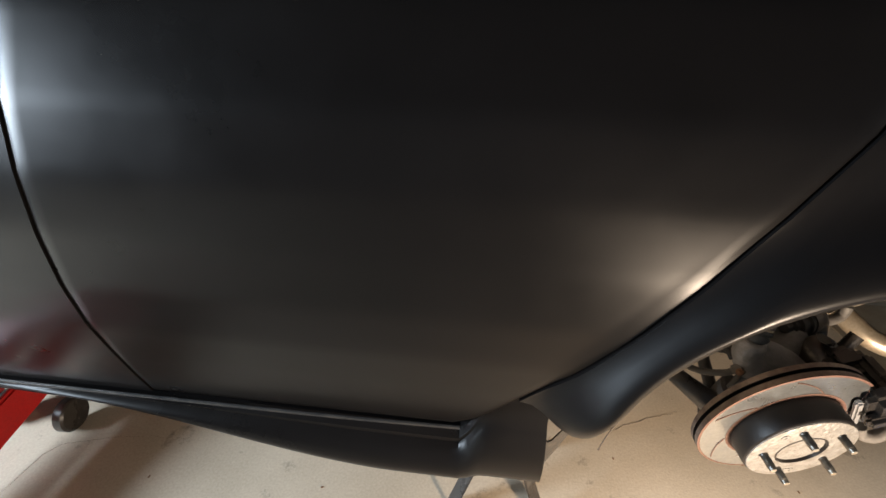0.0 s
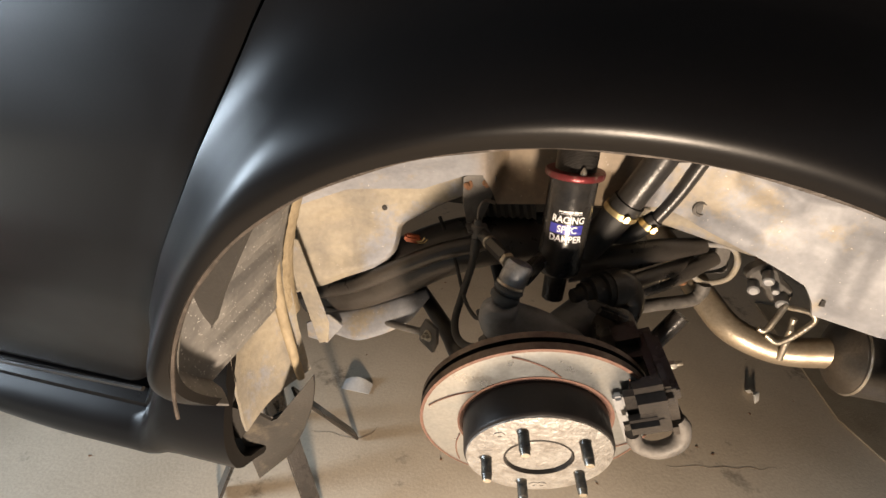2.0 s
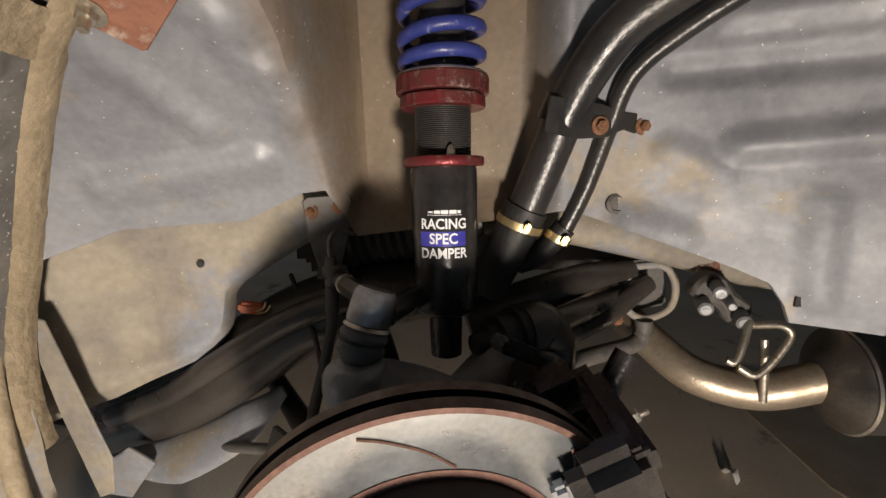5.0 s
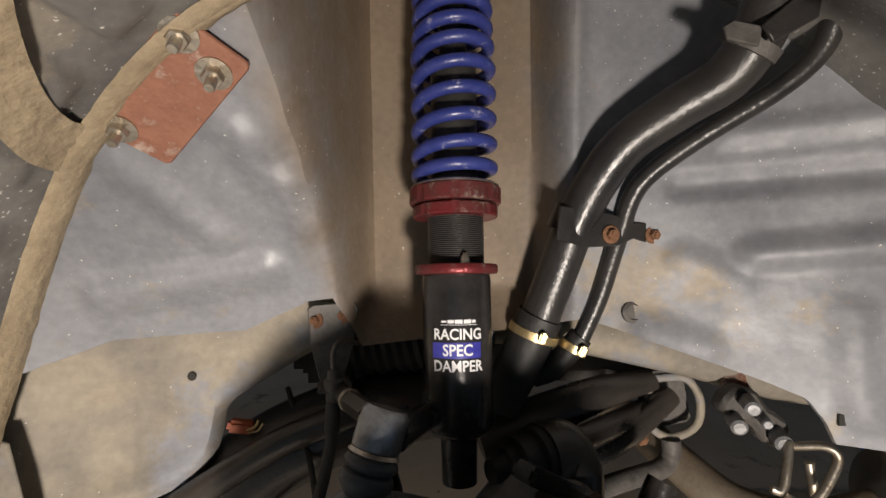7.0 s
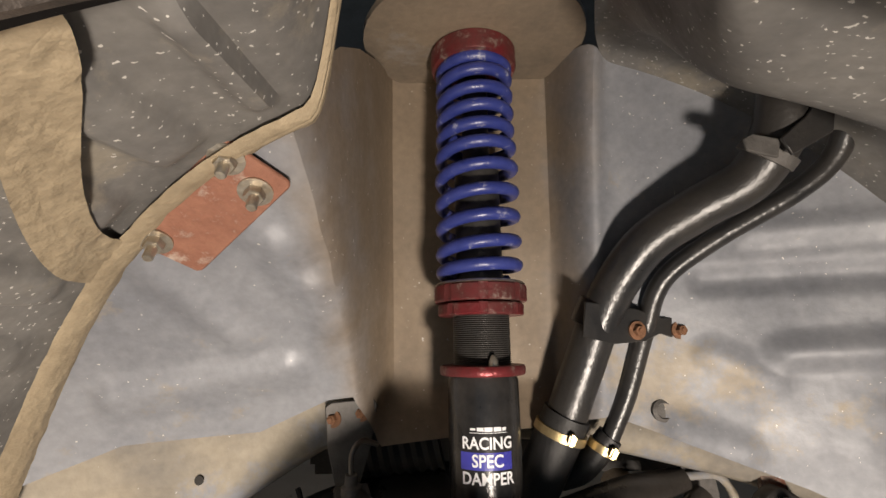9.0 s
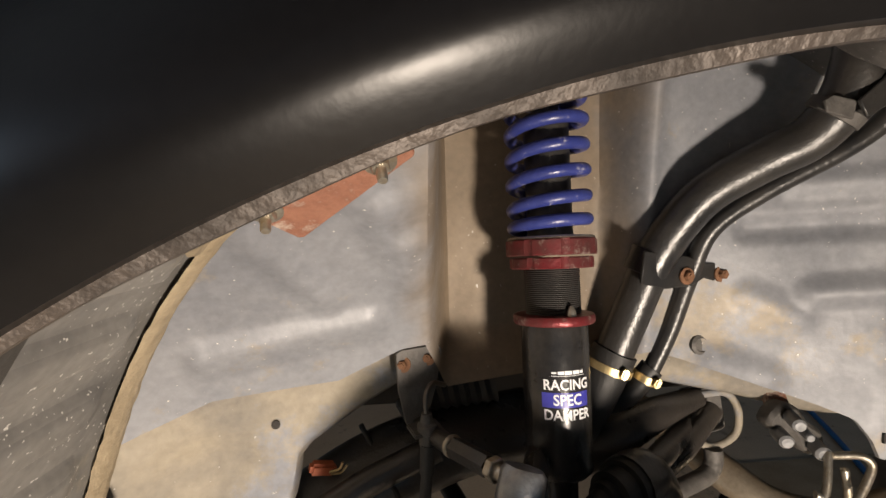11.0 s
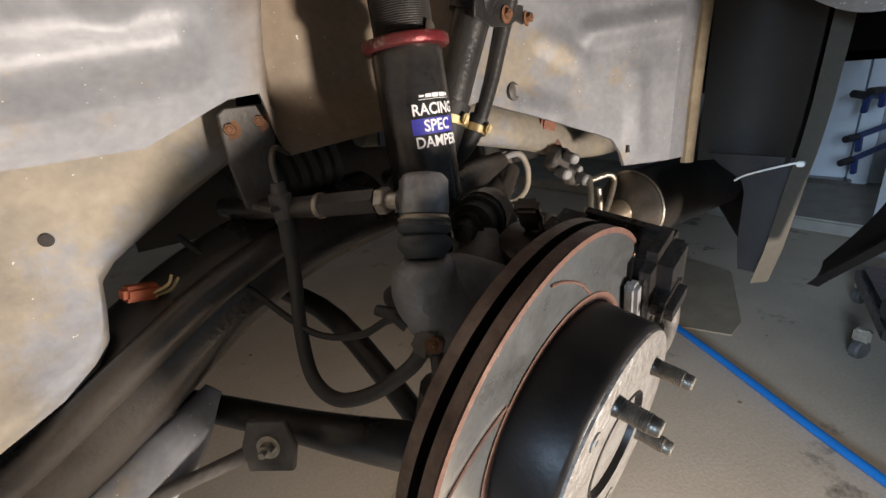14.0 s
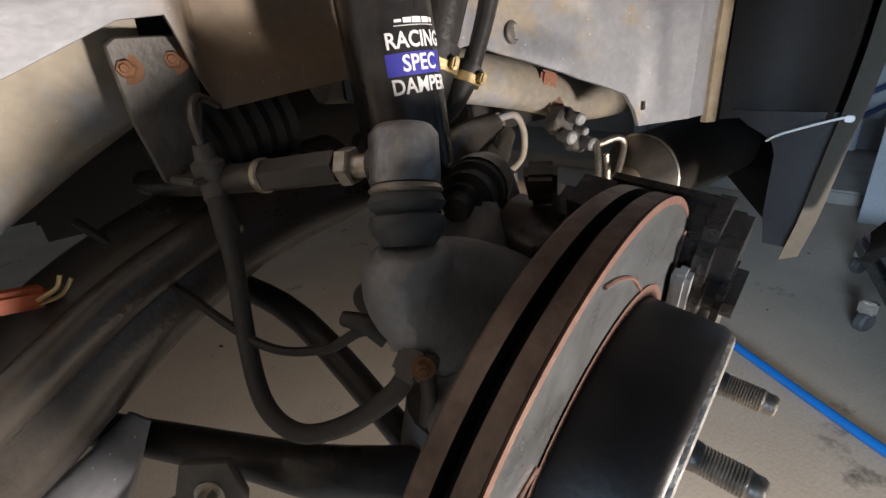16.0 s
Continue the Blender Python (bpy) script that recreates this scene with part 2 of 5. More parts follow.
M_DARKARM = material("dark_arm_paint", (0.022, 0.020, 0.019), 0.28, second=(0.06, 0.052, 0.045), scale=9, amount=0.8, bump=0.12, spec=0.6)


# ---- mesh helpers ----
def finish(ob, bm, mat, smooth=40):
    bmesh.ops.recalc_face_normals(bm, faces=bm.faces)
    if smooth:
        for f in bm.faces:
            f.smooth = True
        lim = radians(smooth)
        for e in bm.edges:
            if len(e.link_faces) == 2 and e.calc_face_angle(0) > lim:
                e.smooth = False
    bm.to_mesh(ob.data)
    bm.free()
    ob.data.materials.append(mat)
    return ob


def mesh(name, bm, mat, label="", category="", kind="", group="", smooth=40):
    return tagged(finish(new(name, bpy.data.meshes.new(name)), bm, mat, smooth), label, category, group, kind)


def part(name, bm, mat, parent, label="", smooth=40):
    ob = finish(new(name, bpy.data.meshes.new(name)), bm, mat, smooth)
    ob.parent = parent
    return tagged(ob, label)


def empty(name, label, category, place=(0, 0, 0), group=""):
    ob = new(name)
    ob.empty_display_size = 0.05
    return tagged(ob, label, category, group)


def curve_points(points, steps=8):
    """A smooth line through the points (Catmull-Rom)."""
    p = [Vector(q) for q in points]
    p = [2 * p[0] - p[1]] + p + [2 * p[-1] - p[-2]]
    out = []
    for i in range(1, len(p) - 2):
        for k in range(steps):
            t = k / steps
            a, b, c, d = p[i - 1], p[i], p[i + 1], p[i + 2]
            out.append(0.5 * (2 * b + (c - a) * t + (2 * a - 5 * b + 4 * c - d) * t * t + (3 * b - a - 3 * c + d) * t ** 3))
    return out + [p[-2]]


def tube(points, radius, sides=16, steps=8, bm=None, flat=1.0):
    """A round bar along a smooth line; radius: a number or one for each point given. flat squeezes it across."""
    bm = bm or bmesh.new()
    line = curve_points(points, steps) if steps > 1 else [Vector(q) for q in points]
    n = len(line)
    if not isinstance(radius, (int, float)):
        rr = [float(r) for r in np.interp(np.linspace(0, len(radius) - 1, n), range(len(radius)), radius)]
    else:
        rr = [radius] * n
    rings, side = [], None
    for i, q in enumerate(line):
        ahead = (line[min(i + 1, n - 1)] - line[max(i - 1, 0)]).normalized()
        if side is None:
            side = ahead.orthogonal().normalized()
        side = (side - ahead * side.dot(ahead)).normalized()
        other = ahead.cross(side)
        rings.append([bm.verts.new(q + rr[i] * (math.cos(a) * side + flat * math.sin(a) * other)) for a in (2 * math.pi * k / sides for k in range(sides))])
    for r, s in zip(rings, rings[1:]):
        for k in range(sides):
            bm.faces.new((r[k], r[(k + 1) % sides], s[(k + 1) % sides], s[k]))
    bm.faces.new(rings[0][::-1])
    bm.faces.new(rings[-1])
    return bm


def turned(profile, m=Matrix(), sides=48, bm=None, caps=True):
    """A turned solid: (radius, height) pairs round z, closed at both ends, laid at the pose m."""
    bm = bm or bmesh.new()
    rings = []
    for r, z in profile:
        if r < 1e-6:
            rings.append([bm.verts.new(m @ Vector((0, 0, z)))])
        else:
            rings.append([bm.verts.new(m @ Vector((r * math.cos(a), r * math.sin(a), z))) for a in (2 * math.pi * k / sides for k in range(sides))])
    for r, s in zip(rings, rings[1:]):
        for k in range(sides):
            quad = [r[k % len(r)], r[(k + 1) % len(r)], s[(k + 1) % len(s)], s[k % len(s)]]
            seen = list(dict.fromkeys(quad))
            if len(seen) > 2:
                bm.faces.new(seen)
    if caps and len(rings[0]) > 1:
        bm.faces.new(rings[0][::-1])
    if caps and len(rings[-1]) > 1:
        bm.faces.new(rings[-1])
    return bm


def block(size, m=Matrix(), bevel=0.002, bm=None, taper=1.0):
    """A bevelled box of that size, laid at the pose m; taper narrows its top."""
    own = bmesh.new()
    bmesh.ops.create_cube(own, size=1)
    for v in own.verts:
        k = taper if v.co.z > 0 else 1.0
        v.co = Vector((v.co.x * size[0] * k, v.co.y * size[1] * k, v.co.z * size[2]))
    if bevel:
        bmesh.ops.bevel(own, geom=own.edges[:], offset=bevel, segments=2, affect="EDGES")
    own.transform(m)
    return joined(own, bm)


def joined(own, bm):
    if bm is None:
        return own
    keep = bpy.data.meshes.new("temporary")
    own.to_mesh(keep)
    own.free()
    bm.from_mesh(keep)
    bpy.data.meshes.remove(keep)
    return bm


def plate(outline, thick, m=Matrix(), bevel=0.0008, bm=None, holes=()):
    """A flat plate from an outline in x and y, extruded along z, laid at the pose m."""
    own = bmesh.new()
    vs = [own.verts.new((x, y, 0)) for x, y in outline]
    face = own.faces.new(vs)
    out = bmesh.ops.extrude_face_region(own, geom=[face])
    for v in out["geom"]:
        if isinstance(v, bmesh.types.BMVert):
            v.co.z += thick
    bmesh.ops.recalc_face_normals(own, faces=own.faces)
    if bevel:
        bmesh.ops.bevel(own, geom=[e for e in own.edges if e.calc_face_angle(0) > 0.5], offset=bevel, segments=1, affect="EDGES")
    own.transform(m)
    return joined(own, bm)


def sheet(fn, us, vs, thick=0.0, keep=None, away=Vector((0, 1, 0))):
    """A pressed sheet: fn(u, v) gives the place; keep(place) says which cells stay; thick: its depth along away."""
    bm = bmesh.new()
    grid = [[bm.verts.new(fn(u, v)) for v in vs] for u in us]
    for i in range(len(us) - 1):
        for j in range(len(vs) - 1):
            quad = (grid[i][j], grid[i + 1][j], grid[i + 1][j + 1], grid[i][j + 1])
            mid = sum((q.co for q in quad), Vector()) / 4
            if keep is None or keep(mid):
                bm.faces.new(quad)
    bmesh.ops.delete(bm, geom=[v for v in bm.verts if not v.link_faces], context="VERTS")
    if thick:
        bmesh.ops.recalc_face_normals(bm, faces=bm.faces)
        out = bmesh.ops.extrude_face_region(bm, geom=bm.faces[:])
        for v in out["geom"]:
            if isinstance(v, bmesh.types.BMVert):
                v.co += Vector(away) * float(thick)
    return bm


def bolt(m, size=0.011, height=0.008, mat=None, parent=None, stub=0.006, name="bolt", label=""):
    """A hexagon head on a washer with a stub of thread; it stands along z of the pose m."""
    bm = turned([(size * 0.95, 0), (size * 0.95, 0.0015), (size * 0.6, 0.0018)], m, 20)
    turned([(size * 0.58, 0.0012), (size * 0.58, height * 0.85), (size * 0.5, height)], m, 6, bm)
    turned([(size * 0.3, height * 0.9), (size * 0.3, height + stub), (size * 0.24, height + stub + 0.001)], m, 12, bm)
    return part(name, bm, mat or M_BOLT, parent, label)


def smooth01(x, a, b):
    t = min(1.0, max(0.0, (x - a) / (b - a)))
    return t * t * (3 - 2 * t)


def facing(place, way):
    """A pose at place whose z axis points along way."""
    return Matrix.Translation(place) @ Vector(way).to_track_quat("Z", "Y").to_matrix().to_4x4()


def beam(a, b, w, h, bevel=0.004, bm=None, taper=1.0):
    """A bevelled bar from a to b, w wide and h deep."""
    a, b = Vector(a), Vector(b)
    return block((w, h, (b - a).length), facing((a + b) / 2, b - a), bevel, bm, taper)


# ---- garage ----
mesh("floor", block((7.0, 8.0, 0.1), pose(0.0, -0.2, -0.05), 0), M_CONCRETE, "dusty bare concrete garage floor with stains and hairline cracks", "floor", kind="structure")
for name, size, m in (("wall_north", (7.2, 0.12, 2.7), pose(0.0, 3.86, 1.35)), ("wall_south", (7.2, 0.12, 2.7), pose(0.0, -4.26, 1.35)), ("wall_west", (0.12, 8.0, 2.7), pose(-3.56, -0.2, 1.35)), ("wall_east", (0.12, 8.0, 2.7), pose(2.56, -0.2, 1.35))):
    mesh(name, block(size, m, 0), M_WALL, "plain painted garage wall", "wall", kind="structure")
# out of view: added to close the room, kept dark to dim reflections
mesh("ceiling", block((7.2, 8.3, 0.1), pose(0.0, -0.2, 2.75), 0), M_CEILING, "dark garage ceiling out of view, added to close the room and cut reflections", "ceiling", kind="structure")
mesh("step", block((0.70, 3.4, 0.05), pose(2.15, 1.4, 0.025), 0.008), M_BLOCK, "worn concrete ledge along the garage wall", "step", kind="structure")

# the white panelled door in the end wall
house_door = empty("panel_door", "white panelled door standing closed in the garage wall", "door")
part("door_leaf", block((0.04, 0.86, 2.0), pose(2.475, 0.770, 1.070), 0.004), M_DOOR, house_door)
part("door_frame", block((0.05, 0.07, 2.08), pose(2.47, 0.295, 1.090), 0.004), M_DOOR, house_door)
part("door_frame", block((0.05, 0.07, 2.08), pose(2.47, 1.245, 1.090), 0.004), M_DOOR, house_door)
part("threshold", block((0.10, 0.92, 0.03), pose(2.44, 0.770, 0.055), 0.004), M_MUFFLER, house_door, "dark metal threshold")
for zc, hh in ((0.62, 0.62), (1.5, 0.8)):
    for yc in (0.57, 0.97):
        part("door_panel", block((0.012, 0.26, hh), pose(2.452, yc, zc), 0.005), M_DOOR, house_door)

# ---- car body ----
LIP_A, LIP_B, LIP_Z, LIP_Y, LIP_N = 0.345, 0.340, 0.44, -0.173, 2.05


def lip_point(a, grow=0.0):
    """A point of the arch's opening at the angle a, in x and z, moved out by grow."""
    c, s = math.cos(a), math.sin(a)
    x = (LIP_A - (0.014 if c < 0 else 0.0) + grow) * math.copysign(abs(c) ** (2 / LIP_N), c)
    z = LIP_Z + (LIP_B + grow) * math.copysign(abs(s) ** (2 / LIP_N), s)
    return x, z


def arch_far(x, z):
    """How far outside the arch's opening a point lies, about."""
    return ((abs(x) / (LIP_A - (0.014 if x < 0 else 0.0))) ** LIP_N + (abs(z - LIP_Z) / LIP_B) ** LIP_N) ** (1 / LIP_N) * 0.33 - 0.33


def door_edge(z):
    return -0.53 + 0.66 * (z - 0.357) + 0.02 * smooth01(z, 0.36, 0.40)


def side_y(x, z):
    """The outer skin of the car's side: fullest at the hip, tucked in at the sill, with a flare round the wheel arch."""
    base = float(np.interp(z, (0.25, 0.30, 0.36, 0.43, 0.50, 0.58, 0.66, 0.74, 0.82, 0.90, 1.0, 1.15), (0.0, -0.03, -0.048, -0.072, -0.094, -0.117, -0.130, -0.134, -0.130, -0.117, -0.08, 0.01)))
    flare = (1 - smooth01(arch_far(x, z), 0.012, 0.085)) * smooth01(z, 0.36, 0.57) * smooth01(x - door_edge(z), -0.03, 0.06)
    edge = smooth01(arch_far(x, z), -0.01, 0.012)
    return base + (LIP_Y + 0.012 * (1 - edge) - base) * flare


def front_edge(z):
    return -1.07 + 0.10 * (z - 0.49)


car = empty("car", "satin black car raised on stands with a rear wheel removed", "car")


def door_skin(u, v):
    a, b = front_edge(v) + 0.0006, door_edge(v) - 0.0018
    x = a + (b - a) * u
    tuck = 0.003 * (smooth01(u, 0.985, 1.0) + smooth01(1 - u, 0.985, 1.0)) + 0.008 * (1 - smooth01(v, 0.362, 0.372))
    return Vector((x, side_y(x, v) + tuck, v))


part("door", sheet(door_skin, np.r_[0, 0.008, 0.015, np.linspace(0.03, 0.97, 50), 0.985, 0.992, 1], np.r_[0.362, 0.366, 0.371, np.linspace(0.38, 1.15, 60)], 0.02), M_PAINT, car, "satin black door panel")


def fender_skin(u, v):
    x = -2.6 + (front_edge(v) - 0.0006 + 2.6) * u
    return Vector((x, side_y(x, v), v))


part("front_fender", sheet(fender_skin, np.linspace(0, 1, 30), np.linspace(0.362, 1.15, 40), 0.02), M_PAINT, car, "satin black front fender")


def quarter_skin(u, v):
    """u: round the arch from its front foot to its rear foot; v: out from the lip, up to the door's gap or the shoulder."""
    a = radians(178 - 184 * u)
    x0, z0 = lip_point(a)
    out = Vector((math.cos(a), 0, math.sin(a) * 1.1 + 0.25)).normalized()
    far, over = 0.0, 1.2
    for _ in range(40):
        mid = (far + over) / 2
        x, z = x0 + out.x * mid, z0 + out.z * mid
        if x < door_edge(max(z, 0.36)) + 0.0018 or z > 1.15 or x > 0.40 + 0.8 * smooth01(z, 0.80, 0.92):
            over = mid
        else:
            far = mid
    x, z = x0 + out.x * far * v, z0 + out.z * far * v
    return Vector((x, side_y(x, z), z))


part("quarter_panel", sheet(quarter_skin, np.linspace(0, 1, 140), [0, 0.008, 0.016, 0.03, 0.045, 0.06, 0.08, 0.1, 0.13, 0.16, 0.2, 0.25, 0.32, 0.4, 0.5, 0.65, 0.8, 0.95, 0.985, 1.0], 0.010), M_PAINT, car, "satin black quarter panel flared round the wheel arch")


def lip(u, v):
    a = radians(172 - 176 * u)
    x, z = lip_point(a, -0.002 * v + 0.0004 * math.sin(u * 90) * v)
    return Vector((x, LIP_Y + 0.010 + 0.0012 * v, z))


part("arch_lip", sheet(lip, np.linspace(0, 1, 140), [0, 0.35, 0.7, 1], 0.0015), M_RAWEDGE, car, "chipped folded bare metal lip of the wheel arch")


# dark backing sheets added behind both door gaps to block light and read as shade
part("door_gap_backing", sheet(lambda u, v: Vector((door_edge(v) - 0.05 + 0.10 * u, side_y(door_edge(v), v) + 0.032, v)), np.linspace(0, 1, 4), np.linspace(0.36, 1.15, 30), 0.01), M_UNDER_SHADE, car)
part("front_gap_backing", sheet(lambda u, v: Vector((front_edge(v) - 0.05 + 0.10 * u, side_y(front_edge(v), v) + 0.026, v)), np.linspace(0, 1, 4), np.linspace(0.36, 1.15, 30), 0.01), M_UNDER_SHADE, car)

# side skirt below the door
def skirt_skin(u, v):
    x = -2.5 + (2.5 - 0.372) * u
    top = 0.350 + 0.088 * smooth01(x, -0.515, -0.47)
    low = 0.232 + 0.100 * smooth01(-x, 0.62, 1.25)
    z = low + (top - low) * v
    out = 0.030 * (1 - smooth01(-x, 0.6, 1.6))
    y = -0.056 - out * math.sin(min(1.0, 1.25 * v) * math.pi) ** 0.8 + 0.030 * (1 - smooth01(v, 0, 0.18)) + 0.014 * smooth01(v, 0.85, 1.0)
    return Vector((x, y, z))


part("side_skirt", sheet(skirt_skin, np.linspace(0, 1, 120), np.linspace(0, 1, 16), 0.018), M_PAINT, car, "satin black side skirt below the door")
part("sill_strip", tube([(-2.4, -0.058, 0.357), (-1.4, -0.058, 0.357), (-0.8, -0.056, 0.357), (-0.515, -0.05, 0.357)], 0.0035, 8), M_BLACKSTEEL, car, "glossy black strip along the sill")

# ---- wheelhouse ----
BAR_L, BAR_RR, BAR_H, BAR_Z = 0.364, 0.44, 0.378, 0.45


def bar_height(c):
    return BAR_H + 0.04 * smooth01(c, -0.24, -0.12) + 0.09 * smooth01(c, -0.10, 0.30)

BEADS = [(0.211, 0.729, 0.350, 0.733, 0.010, -0.006), (0.265, 0.668, 0.365, 0.678, 0.012, 0.009), (0.245, 0.770, 0.345, 0.774, 0.010, 0.005), (-0.218, 0.743, -0.178, 0.690, 0.012, 0.008), (-0.142, 0.768, -0.110, 0.698, 0.012, 0.008), (-0.270, 0.645, -0.147, 0.661, 0.013, 0.009), (-0.126, 0.753, -0.086, 0.769, 0.009, 0.006), (-0.112, 0.726, -0.088, 0.738, 0.009, 0.006), (0.214, 0.664, 0.252, 0.644, 0.013, 0.004), (0.188, 0.596, 0.227, 0.583, 0.016, 0.006), (0.326, 0.62, 0.332, 0.54, 0.012, 0.004)]


def bead(x, z):
    h = 0.0
    for x0, z0, x1, z1, w, up in BEADS:
        dx, dz = x1 - x0, z1 - z0
        t = min(1, max(0, ((x - x0) * dx + (z - z0) * dz) / (dx * dx + dz * dz)))
        d = math.hypot(x - x0 - t * dx, z - z0 - t * dz)
        h += 0.85 * up * (1 - smooth01(d, 0.0, w * 1.75))
    return h


def tower(x):
    return smooth01(x, -0.098, -0.072) * (1 - smooth01(x, 0.088, 0.125))


def plain_wall(x, z):
    slope = 0.24 - 0.225 * smooth01(x, 0.0, 0.14)
    return 0.19 + 0.012 * smooth01(x, 0.05, 0.15) - slope * (max(z - 0.55, 0) / 0.3) ** 2 - 0.06 * (x / 0.3) ** 2


def wall_y(x, z):
    y = plain_wall(x, z) - bead(x, z)
    k = tower(x) * smooth01(z, 0.57, 0.64)
    for x0, z0, x1, z1 in ((-0.066, 0.790, -0.056, 0.782), (-0.066, 0.742, -0.056, 0.735), (0.082, 0.815, 0.090, 0.845), (0.080, 0.785, 0.088, 0.79), (0.078, 0.765, 0.09, 0.768), (-0.04, 0.83, -0.035, 0.87)):
        t = min(1, max(0, ((x - x0) * (x1 - x0) + (z - z0) * (z1 - z0)) / ((x1 - x0) ** 2 + (z1 - z0) ** 2)))
        d = math.hypot(x - x0 - t * (x1 - x0), z - z0 - t * (z1 - z0))
        k2 = 1 - smooth01(d, 0.002, 0.010)
        y += 0.016 * k2 * k
    y = y + (0.225 + 0.005 * noise.noise(Vector((x * 18, z * 9, 3))) - y) * k
    return max(y, side_y(x, z) + 0.022)


def wall_low(x):
    return float(np.interp(x, (-0.42, -0.36, -0.275, -0.178, -0.121, -0.1, -0.08, 0.09, 0.13, 0.2, 0.274, 0.30, 0.312, 0.318, 0.42), (0.555, 0.575, 0.606, 0.607, 0.632, 0.634, 0.585, 0.60, 0.609, 0.585, 0.559, 0.548, 0.530, 0.513, 0.513)))


def wall_top(x):
    side = BAR_L if x < 0 else BAR_RR
    z = BAR_Z + bar_height(x / side) * math.sqrt(max(1 - (x / side) ** 2, 1e-3))
    return z + (max(0.957, z) - z) * tower(x)


inner = part("inner_wheelhouse", sheet(lambda u, v: Vector((u, wall_y(u, wall_low(u) + (wall_top(u) - wall_low(u)) * v), wall_low(u) + (wall_top(u) - wall_low(u)) * v)), np.r_[np.linspace(-0.366, -0.1, 100), np.linspace(-0.098, -0.072, 9), np.linspace(-0.068, 0.086, 46), np.linspace(0.09, 0.126, 10), np.linspace(0.13, 0.376, 90)], np.linspace(0, 1, 120), 0.004), M_WHEELHOUSE, car, "dusty grey pressed inner wheelhouse with raised beads")
# the tall flange at the rear edge of the panel
part("rear_flange", sheet(lambda u, v: Vector((0.372 + 0.03 * u, plain_wall(0.372, v) - 0.006 * u, v)), np.linspace(0, 1, 5), np.linspace(0.513, 0.80, 30), 0.004), M_GREY, car)
part("rear_sealer", sheet(lambda u, v: Vector((0.402 + 0.020 * u, plain_wall(0.372, v) - 0.010 - 0.006 * math.sin(u * 3.1), v)), np.linspace(0, 1, 7), np.linspace(0.505, 0.84, 40), 0.006), M_SEALER, car, "rust stained seam sealer on the rear flange")


def barrel(a, v, lift=0.0):
    """The outer wheelhouse: round the tyre's path, from the arch's lip in to the seam; ribs run across it."""
    rib = 0.0
    if a > radians(105) and lift == 0.0:
        k = (math.degrees(a) - 105) / 9.0
        s = abs((k % 1) - 0.5) * 2
        rib = 0.008 * smooth01(s, 0.35, 0.7) * smooth01(v, 0.30, 0.4) * (1 - smooth01(v, 0.78, 0.88))
    side = BAR_L if math.cos(a) < 0 else BAR_RR
    tall = BAR_H + (bar_height(math.cos(a)) - BAR_H) * smooth01(v, 0.35, 0.9)
    x, z = (side - rib - lift) * math.cos(a), BAR_Z + (tall - rib - lift) * math.sin(a)
    xs, zs = side * math.cos(a), BAR_Z + bar_height(math.cos(a)) * math.sin(a)
    # near the lip it closes down to the folded edge
    near = 1 - smooth01(v, 0.0, 0.16)
    lx, lz = lip_point(a)
    x, z = x + (lx - x) * near, z + (lz - z) * near
    y0 = LIP_Y + 0.016
    y = y0 + v * (plain_wall(xs, max(zs, 0.5)) - y0)
    return Vector((x, max(y, side_y(x, z) + 0.022 * smooth01(v, 0.0, 0.1)), z))


AR = np.linspace(radians(181), radians(33), 240)
part("outer_wheelhouse", sheet(barrel, AR, np.r_[np.linspace(0, 0.16, 7), np.linspace(0.2, 1, 26)], 0.004, away=Vector((0, 0, 0.9))), M_RIBBED, car, "dark grey ribbed outer wheelhouse spotted with overspray")
part("seam_sealer", sheet(lambda a, v: barrel(a, 0.90 + 0.10 * v, 0.005 + 0.003 * math.sin(v * 3.14) + 0.0012 * noise.noise(Vector((a * 30, v * 3, 0)))), np.linspace(radians(186), radians(96), 120), np.linspace(0, 1, 8), 0.003), M_SEALER, car, "brushed tan sealer along the wheelhouse seam")
part("cross_sealer", sheet(lambda v, w: barrel(radians(112 + 16 * smooth01(v, 0.0, 1.0) - 3 + 6 * w), 0.16 + 0.74 * v, 0.0105 - 0.005 * smooth01(v, 0.75, 1.0) + 0.002 * noise.noise(Vector((v * 20, w * 12, 5)))), np.linspace(0, 1, 40), np.linspace(0, 1, 9), 0.003), M_SEALER, car, "brushed tan sealer band across the wheelhouse")

# tower cap over the spring
part("tower_cap", turned([(0.10, 0.0), (0.10, 0.006), (0.0, 0.012)], pose(0.011, 0.16, 0.948), 40), M_TOWER, car)

# tan rail end below the front half of the wheelhouse
RAIL_LOW = ((-0.43, -0.39, -0.34, -0.30, -0.265, -0.245, -0.234, -0.229, -0.226, -0.215, -0.16, -0.108), (0.40, 0.408, 0.42, 0.435, 0.447, 0.458, 0.472, 0.495, 0.516, 0.528, 0.560, 0.588))


def rail_skin(u, v):
    low = float(np.interp(u, *RAIL_LOW))
    z = low + (0.66 - low) * v
    dent = 0.010 * (1 - smooth01(math.hypot(u + 0.30, (z - 0.505) * 1.2), 0.03, 0.075)) - 0.006 * smooth01(0.5 - z, 0, 0.06)
    roll = 0.014 * (1 - smooth01(v, 0, 0.10)) ** 2
    return Vector((u, plain_wall(u, max(z, 0.55)) + 0.007 + 0.03 * smooth01(-u, -0.13, -0.1) + dent + roll + 0.002 * noise.noise(Vector((u * 25, z * 25, 1))), z))


